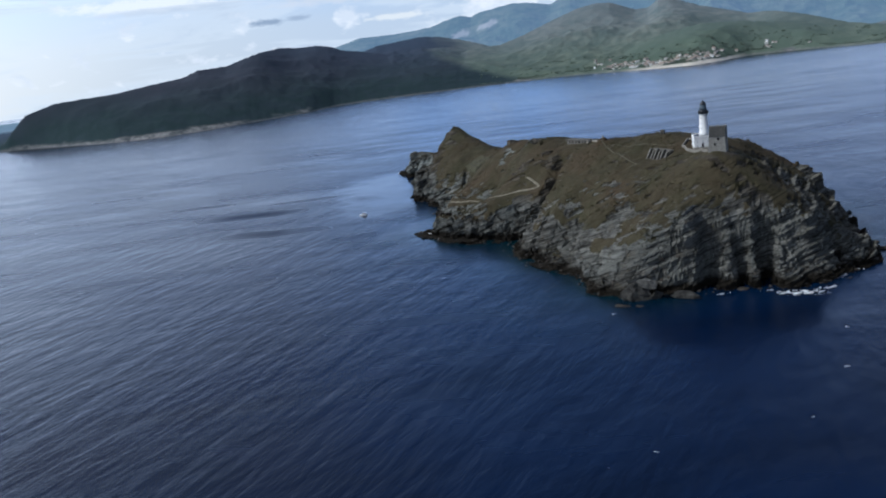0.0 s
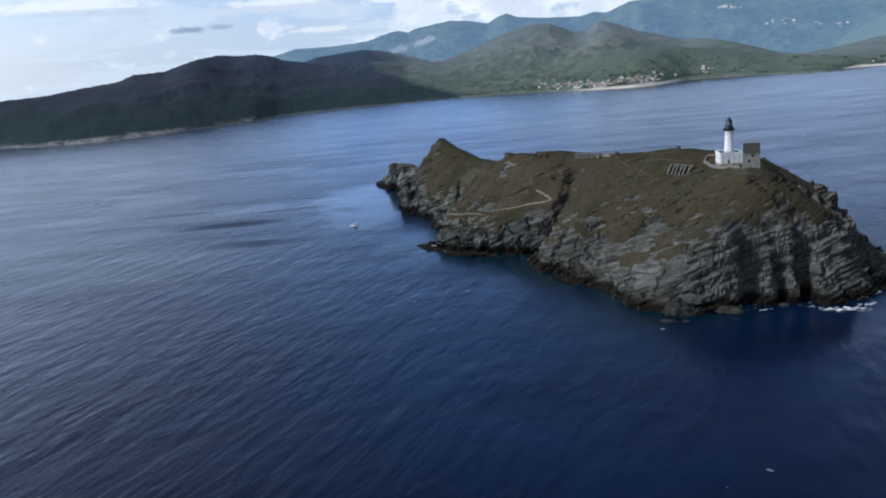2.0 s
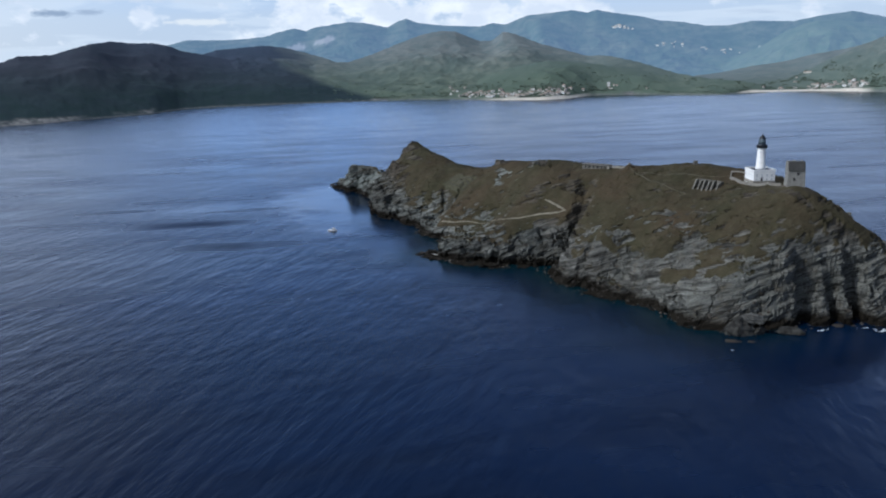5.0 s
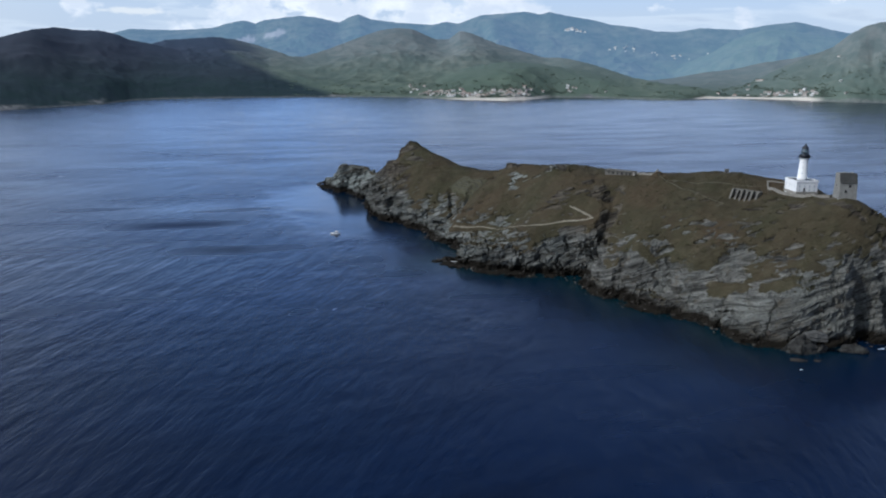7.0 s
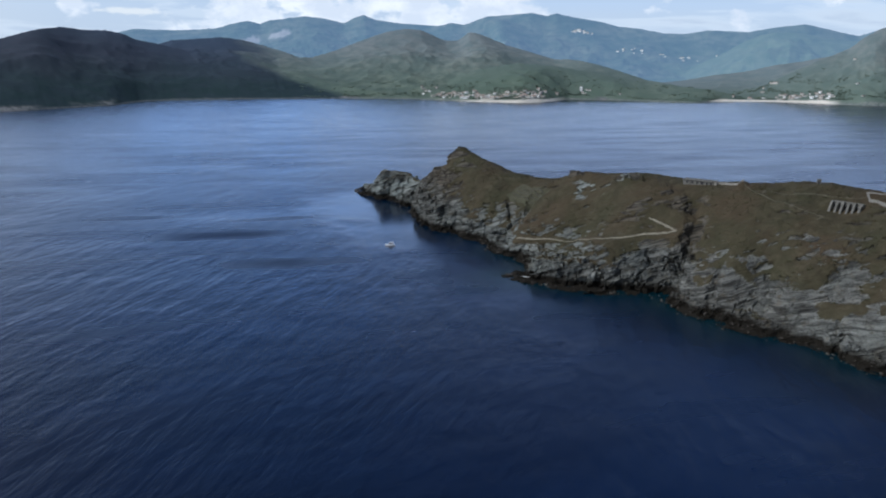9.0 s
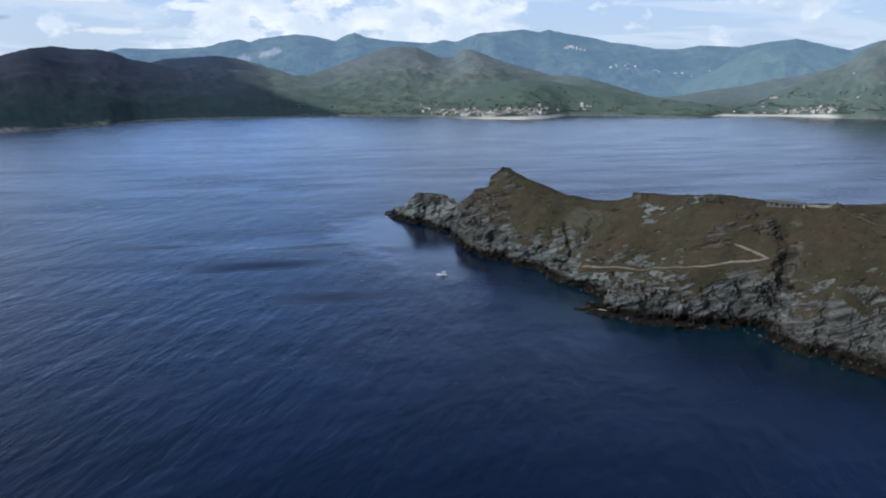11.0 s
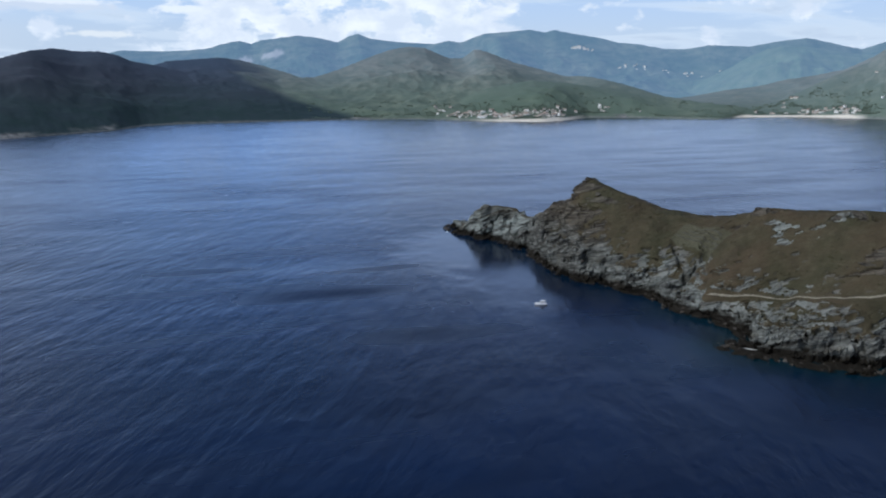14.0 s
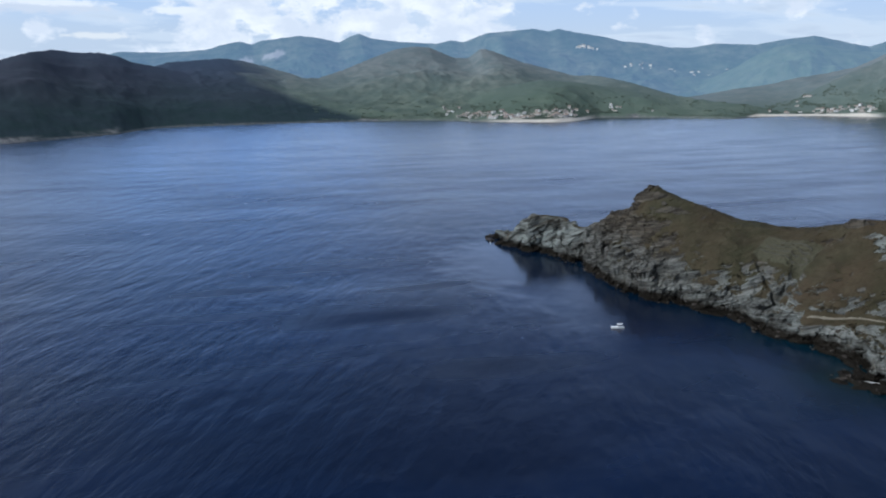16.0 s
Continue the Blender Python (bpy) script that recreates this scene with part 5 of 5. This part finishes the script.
def scatter_bushes():
    """Low cushions of scrub on the turf, in one mesh."""
    rnd = random.Random(9)
    ball = fresh()
    bmesh.ops.create_icosphere(ball, subdivisions=1, radius=1.0)
    pv, pf = [v.co.copy() for v in ball.verts], [tuple(v.index for v in f.verts) for f in ball.faces]
    ball.free()
    verts, faces, made = [], [], 0
    while made < 2600:
        x, y = rnd.uniform(-40, 250), rnd.uniform(400, 900)
        i, j = int((x + 75) / CELL), int((y - 375) / CELL)
        z = GROUND[i, j, 2]
        if z < 8 or ROCKY[i, j] > 0.75 or noise.noise((x * 0.045, y * 0.045, 1.0)) + 0.35 * noise.noise((x * 0.2, y * 0.2, 4.0)) < rnd.uniform(-0.15, 0.55):
            continue
        if any(math.hypot(x - fx, y - fy) < r + 2 for fx, fy, r in FLATS):
            continue
        made += 1
        for _ in range(rnd.randint(2, 4)):
            s = rnd.uniform(0.2, 0.6)
            c = Vector((x + rnd.gauss(0, 0.7), y + rnd.gauss(0, 0.7), z + s * 0.12))
            k = len(verts)
            verts += [c + Vector((v.x * s * rnd.uniform(0.8, 1.25), v.y * s * rnd.uniform(0.8, 1.25), v.z * s * rnd.uniform(0.45, 0.75))) for v in pv]
            faces += [tuple(i + k for i in f) for f in pf]
    ob = new("scrub", mesh_from("scrub", verts, faces, BUSH))
    tagged(ob, "low dark cushions of scrub on the dry turf", "scrub", kind="stuff")


def foam_patch(x, y, rx, ry, rz, seed):
    """Broken white water: lace of small flakes just over the surface."""
    rnd = random.Random(seed)
    verts, faces = [], []
    turn = Matrix.Rotation(radians(rz), 3, "Z")
    for _ in range(int(17 * rx * ry) + 12):
        u, v = rnd.gauss(0, 0.42), rnd.gauss(0, 0.42)
        c = turn @ Vector((u * rx, v * ry, 0)) + Vector((x, y, 0.05 + rnd.random() * 0.10))
        s = rnd.uniform(0.10, 0.38) * (1.2 - min(1, math.hypot(u, v)))
        if s < 0.12 or noise.noise((c.x * 0.33, c.y * 0.5, seed)) + 0.5 * noise.noise((c.x * 1.1, c.y * 1.3, seed)) < 0.10:
            continue
        k, n = len(verts), rnd.randint(5, 8)
        verts.append(c + Vector((0, 0, 0.10)))
        verts += [c + turn @ Vector((s * 1.6 * rnd.uniform(0.6, 1.3) * math.cos(6.283 * i / n), s * rnd.uniform(0.6, 1.3) * math.sin(6.283 * i / n), -0.04)) for i in range(n)]
        faces += [(k, k + 1 + i, k + 1 + (i + 1) % n) for i in range(n)]
    ob = new("foam", mesh_from("foam", verts, faces, FOAM, True))
    tagged(ob, "white surf breaking against the rocks" if rx > 1.9 else "small whitecap on the open sea", "foam", kind="stuff")


def motorboat():
    t = thing("motorboat", pose(-83.2, 729.6, 0.0, 0, 0, 163), "small white motorboat with a cabin, lying at anchor", "boat")
    bm = fresh()
    rings = []
    for s in range(9):
        u = s / 8
        x = -3.6 + 7.2 * u
        half = 1.25 * (1 - max(0, (u - 0.45) / 0.55) ** 2.2) + 0.02
        deck = 0.85 + 0.35 * u ** 2
        rings.append([bm.verts.new(p) for p in ((x, -half, deck), (x, -half * 0.86, 0.15), (x, 0, -0.35), (x, half * 0.86, 0.15), (x, half, deck))])
    for a, b in zip(rings, rings[1:]):
        for k in range(4):
            bm.faces.new((a[k], b[k], b[k + 1], a[k + 1]))
        bm.faces.new((a[4], b[4], b[0], a[0]))
    bm.faces.new(rings[0])
    bm.faces.new(list(reversed(rings[-1])))
    bmesh.ops.recalc_face_normals(bm, faces=bm.faces)
    part("hull", bm, GRP, t, smooth=False)
    bm = fresh()
    box(bm, (-0.9, 0, 1.65), (2.6, 1.8, 1.4), 0.82, bevel=0.12)
    cabin = part("cabin", bm, GRP, t)
    bm = fresh()
    box(bm, (-0.9, 0, 1.85), (2.46, 1.74, 0.5), 0.93)
    box(bm, (0.12, 0, 1.75), (0.5, 1.45, 0.5), 0.8)
    part("cabin_window", bm, DARK, cabin, "dark tinted cabin windows")
    bm = fresh()
    box(bm, (-1.4, 0, 2.42), (3.0, 1.7, 0.12), bevel=0.03)
    part("cabin_roof", bm, GRP, t)
    bm = fresh()
    box(bm, (-3.75, 0, 0.75), (0.45, 0.5, 1.1), 0.8, bevel=0.08)
    part("outboard_motor", bm, IRON, t, "black outboard motor")
    return t


LAMP_GLASS, lg_nt, lg = material("lantern_glass")
lg.inputs["Base Color"].default_value = (0.10, 0.14, 0.17, 1)
lg.inputs["Roughness"].default_value = 0.12

lighthouse()
square_tower()
vaulted_ruin()
low_barracks()
hut()
wall_run("terrace_wall", [(158, 527), (152, 519), (150.5, 505), (151.5, 492), (153, 481)], 1.8, 0.9, STONE, "pale stone terrace wall in front of the lighthouse")
wall_run("stone_wall", [(153, 481), (150.5, 474), (152, 468)], 1.5, 0.9, STONE, "worn stone wall between lighthouse and watchtower")
wall_run("stone_wall", [(109, 602), (112, 592), (114, 584)], 1.5, 1.2, STONE, "low dark stone wall beside the abandoned building")
for line in ([(21, 742), (30, 713)], [(24.5, 741), (32.5, 714.5)], [(28, 739), (35, 716)], [(31.5, 737), (37, 717.5)]):
    wall_run("terrace_row", line, 0.4, 1.2, MOSSY, "low stone row of an old terraced plot")
wall_run("cistern_wall", [(159, 529), (167, 522), (172, 512)], 0.9, 1.0, STONE, "pale ruined wall behind the terrace")
footpath(TRACKS[0], 1.35, "pale trodden path along the slope")
footpath(TRACKS[1], 1.4, "pale trodden path climbing the slope")
footpath([(112, 580), (113, 571), (114, 559), (117.5, 545), (120, 531), (122.5, 521), (117, 521)], 0.9, "pale trodden path over the ridge", FAINT)
footpath([(114, 572), (127, 554), (142, 538), (149, 526), (156, 524)], 0.7, "faint path to the lighthouse", FAINT)
CRAG = rough_mat("crag_rock", (0.020, 0.018, 0.015), (0.085, 0.076, 0.062), 1.4, 0.92, 0.12)
BOULDER_TOP = rough_mat("dry_boulder", (0.04, 0.039, 0.036), (0.13, 0.129, 0.12), 1.2, 0.9, 0.12)
boulder(91, 411.5, 2.4, (27, 14, 17), -16, 31, ROCK, "big upright grey boulder at the foot of the cliff", 6)
boulder(98.5, 408.5, 9.0, (15, 9, 6.5), -20, 2, BOULDER_TOP, "pale slab-topped boulder at the foot of the cliff")
boulder(103, 409, 1.6, (11, 9, 8), 40, 34, ROCK, "broken grey block leaning on a big boulder")
boulder(116.5, 403.8, 1.3, (23, 9, 9), -10, 33, ROCK, "long rounded dark boulder at the waterline")
boulder(82, 401.5, 0.2, (13, 5, 2.6), -15, 4, WET, "low wet rock awash at the shore")
boulder(91, 398.5, 0.0, (8, 3, 1.8), -10, 5, WET, "low wet rock awash at the shore")
boulder(147, 406, 0.2, (9, 6, 3.4), -20, 7, WET, "dark boulder at the waterline")
boulder(177, 402, 0.3, (12, 5, 3.2), 5, 9, WET, "dark boulder at the waterline")
for cx, cy, size, rz, seed in ((6.2, 819, (14, 5, 5.5), -92, 51), (5.2, 801, (15, 5, 5), -94, 52), (57, 708, (10, 7, 5), 20, 53), (62, 700, (7, 4, 3.4), -40, 54), (72, 649, (14, 7, 8), -60, 55), (67, 656, (11, 6, 6), -40, 56), (11, 842, (8, 6, 5), 10, 57), (140, 481, (11, 4, 3), -66, 58), (51, 617, (18, 4, 3.4), -66, 59), (60, 611, (10, 5, 3.5), -50, 60)):
    crag = new("crag", boulder_mesh("crag", size, seed, CRAG, 4, 16))
    crag.matrix_world = pose(cx, cy, ground_z(cx, cy) - 0.12 * size[2], 8, 0, rz)
    tagged(crag, "dark brown crag breaking out of the dry turf", "rock", group="crags on the upland")
boulder(228, 428, 0.8, (17, 7, 5), 20, 10, WET, "low dark reef rock in the surf")
boulder(244, 447, 0.4, (20, 6, 4), -10, 11, WET, "low dark reef rock in the surf")
boulder(-27, 628, 0.5, (13, 5, 2.4), -28, 14, WET, "low dark shelf rock awash")
boulder(-20, 619, 0.8, (13, 2.6, 1.6), -33, 15, PALE_ROCK, "long pale slab lying on the dark shelf")
boulder(-56, 968, 0.6, (24, 7, 3), 80, 16, WET, "low dark rock at the point")
for i, (fx, fy, rx, ry, rz) in enumerate([(172, 391, 17, 6.0, -18), (160, 400, 7, 1.8, -10), (186, 394, 9, 3.0, 10), (136, 403, 6, 1.6, 15), (200, 408, 9, 2.2, 35), (216, 417, 9, 2.6, 30), (243, 455, 9, 3, 70), (255, 440, 16, 2.6, -10), (253, 487, 7, 3, 70), (264, 525, 7, 3, 70), (-60, 960, 5, 1.5, 70), (76, 392, 2.5, 0.8, 10)]):
    foam_patch(fx, fy, rx, ry, rz, 20 + i)
for i, (fx, fy) in enumerate([(60, 250), (41, 244), (108, 190), (96, 330), (-5, 205), (120, 262), (150, 300), (20, 180), (170, 340), (140, 215)]):
    foam_patch(fx, fy, 1.5, 0.35, 140 + 5 * i, 60 + i)
scatter_rocks()
scatter_bushes()
motorboat()


# ---- the far village ----
def land_at(table, a, r):
    az, rr, h = table
    i = int(np.argmin(np.abs(az - a)))
    return float(np.interp(r, rr[i], h[i]))


def house(wall_mat, roof_mat, size):
    t = thing("house", pose(0, 0, -500), "small cream village house with a tiled roof", "house", "houses of the far village")
    w, d, h = size
    bm = fresh()
    box(bm, (0, 0, h / 2 - 1), (w, d, h + 2))
    part("wall", bm, wall_mat, t)
    bm = fresh()
    e = 0.5
    pts = [(-w / 2 - e, -d / 2 - e, h), (w / 2 + e, -d / 2 - e, h), (w / 2 + e, d / 2 + e, h), (-w / 2 - e, d / 2 + e, h), (-w / 2 - e, 0, h + d * 0.28), (w / 2 + e, 0, h + d * 0.28)]
    vs = [bm.verts.new(p) for p in pts]
    for f in ((0, 1, 5, 4), (2, 3, 4, 5), (0, 4, 3), (1, 2, 5), (3, 2, 1, 0)):
        bm.faces.new([vs[i] for i in f])
    part("roof", bm, roof_mat, t)
    for i in range(3):
        bm = fresh()
        box(bm, (-w / 3 + i * w / 3, -d / 2 - 0.02, h * 0.55), (1.1, 0.12, 1.5))
        part("window", bm, DARK, t)
    return t


def village():
    rnd = random.Random(3)
    kinds = [house(HOUSE_WALL, ROOF, (9, 7, 4.6)), house(HOUSE_WALL, ROOF, (11, 8, 5.2)), house(WHITE, HOUSE_WALL, (9, 7, 4.6)), house(HOUSE_WALL, PALE, (13, 7, 4.2))]
    spots = []
    for a0, a1, n, deep in ((13.4, 17.2, 56, 70), (16.8, 21.6, 80, 50), (22, 27, 8, 60), (37.0, 40.2, 44, 45), (33.5, 37, 5, 60), (11.5, 15.2, 6, 120), (35.8, 37.0, 7, 170), (41.2, 42.0, 3, 300)):
        for _ in range(n):
            a = rnd.uniform(a0, a1)
            r = float(np.interp(a, *np.array(COASTLINE, float).T)) + 26 + deep * rnd.random() ** 1.5
            spots.append((LAND, a, r))
    for _ in range(26):
        spots.append((RANGE, rnd.gauss(25.3, 0.45), 4335 + rnd.gauss(0, 10)))
    for _ in range(26):
        spots.append((RANGE, rnd.uniform(27, 36), 4150 + rnd.gauss(0, 40)))
    for i, (table, a, r) in enumerate(spots):
        x, y = HUB[0] + r * math.sin(radians(a)), HUB[1] + r * math.cos(radians(a))
        z = land_at(table, a, r)
        k = rnd.uniform(0.6, 1.1)
        m = pose(x, y, z, 0, 0, rnd.choice((0, 20, -30, 60, -15)) - a) @ Matrix.Diagonal((k * rnd.uniform(0.8, 1.4), k, k * rnd.uniform(0.8, 1.1), 1))
        first = kinds[i % 4] if table is LAND else kinds[2]
        if i < 4:
            first.matrix_world = m
        else:
            copy_thing(first, m)


village()


def coast_trees():
    """Trees and tall bushes round the village and along the shore hills, too far to pick apart."""
    rnd = random.Random(21)
    ball = fresh()
    bmesh.ops.create_icosphere(ball, subdivisions=1, radius=1.0)
    pv, pf = [v.co.copy() for v in ball.verts], [tuple(v.index for v in f.verts) for f in ball.faces]
    ball.free()
    verts, faces = [], []
    for _ in range(3600):
        a = rnd.choice((rnd.gauss(18, 3.5), rnd.gauss(38, 3.0), rnd.uniform(5, 46)))
        r = float(np.interp(a, *np.array(COASTLINE, float).T)) + 24 + 200 * rnd.random() ** 2.2
        if noise.noise((a * 0.9, r / 60, 2.0)) < rnd.uniform(-0.1, 0.4):
            continue
        x, y, z = HUB[0] + r * math.sin(radians(a)), HUB[1] + r * math.cos(radians(a)), land_at(LAND, a, r)
        for _ in range(4):
            s = rnd.uniform(0.9, 2.2)
            c = Vector((x + rnd.gauss(0, 4.5), y + rnd.gauss(0, 3.0), z + s * 0.4))
            k = len(verts)
            verts += [c + Vector((v.x * s * rnd.uniform(0.9, 1.7), v.y * s * rnd.uniform(0.7, 1.3), v.z * s * rnd.uniform(0.6, 1.1))) for v in pv]
            faces += [tuple(i + k for i in f) for f in pf]
    ob = new("coast_trees", mesh_from("coast_trees", verts, faces, TREES))
    tagged(ob, "dark green trees scattered round the far village", "trees", kind="stuff")


coast_trees()
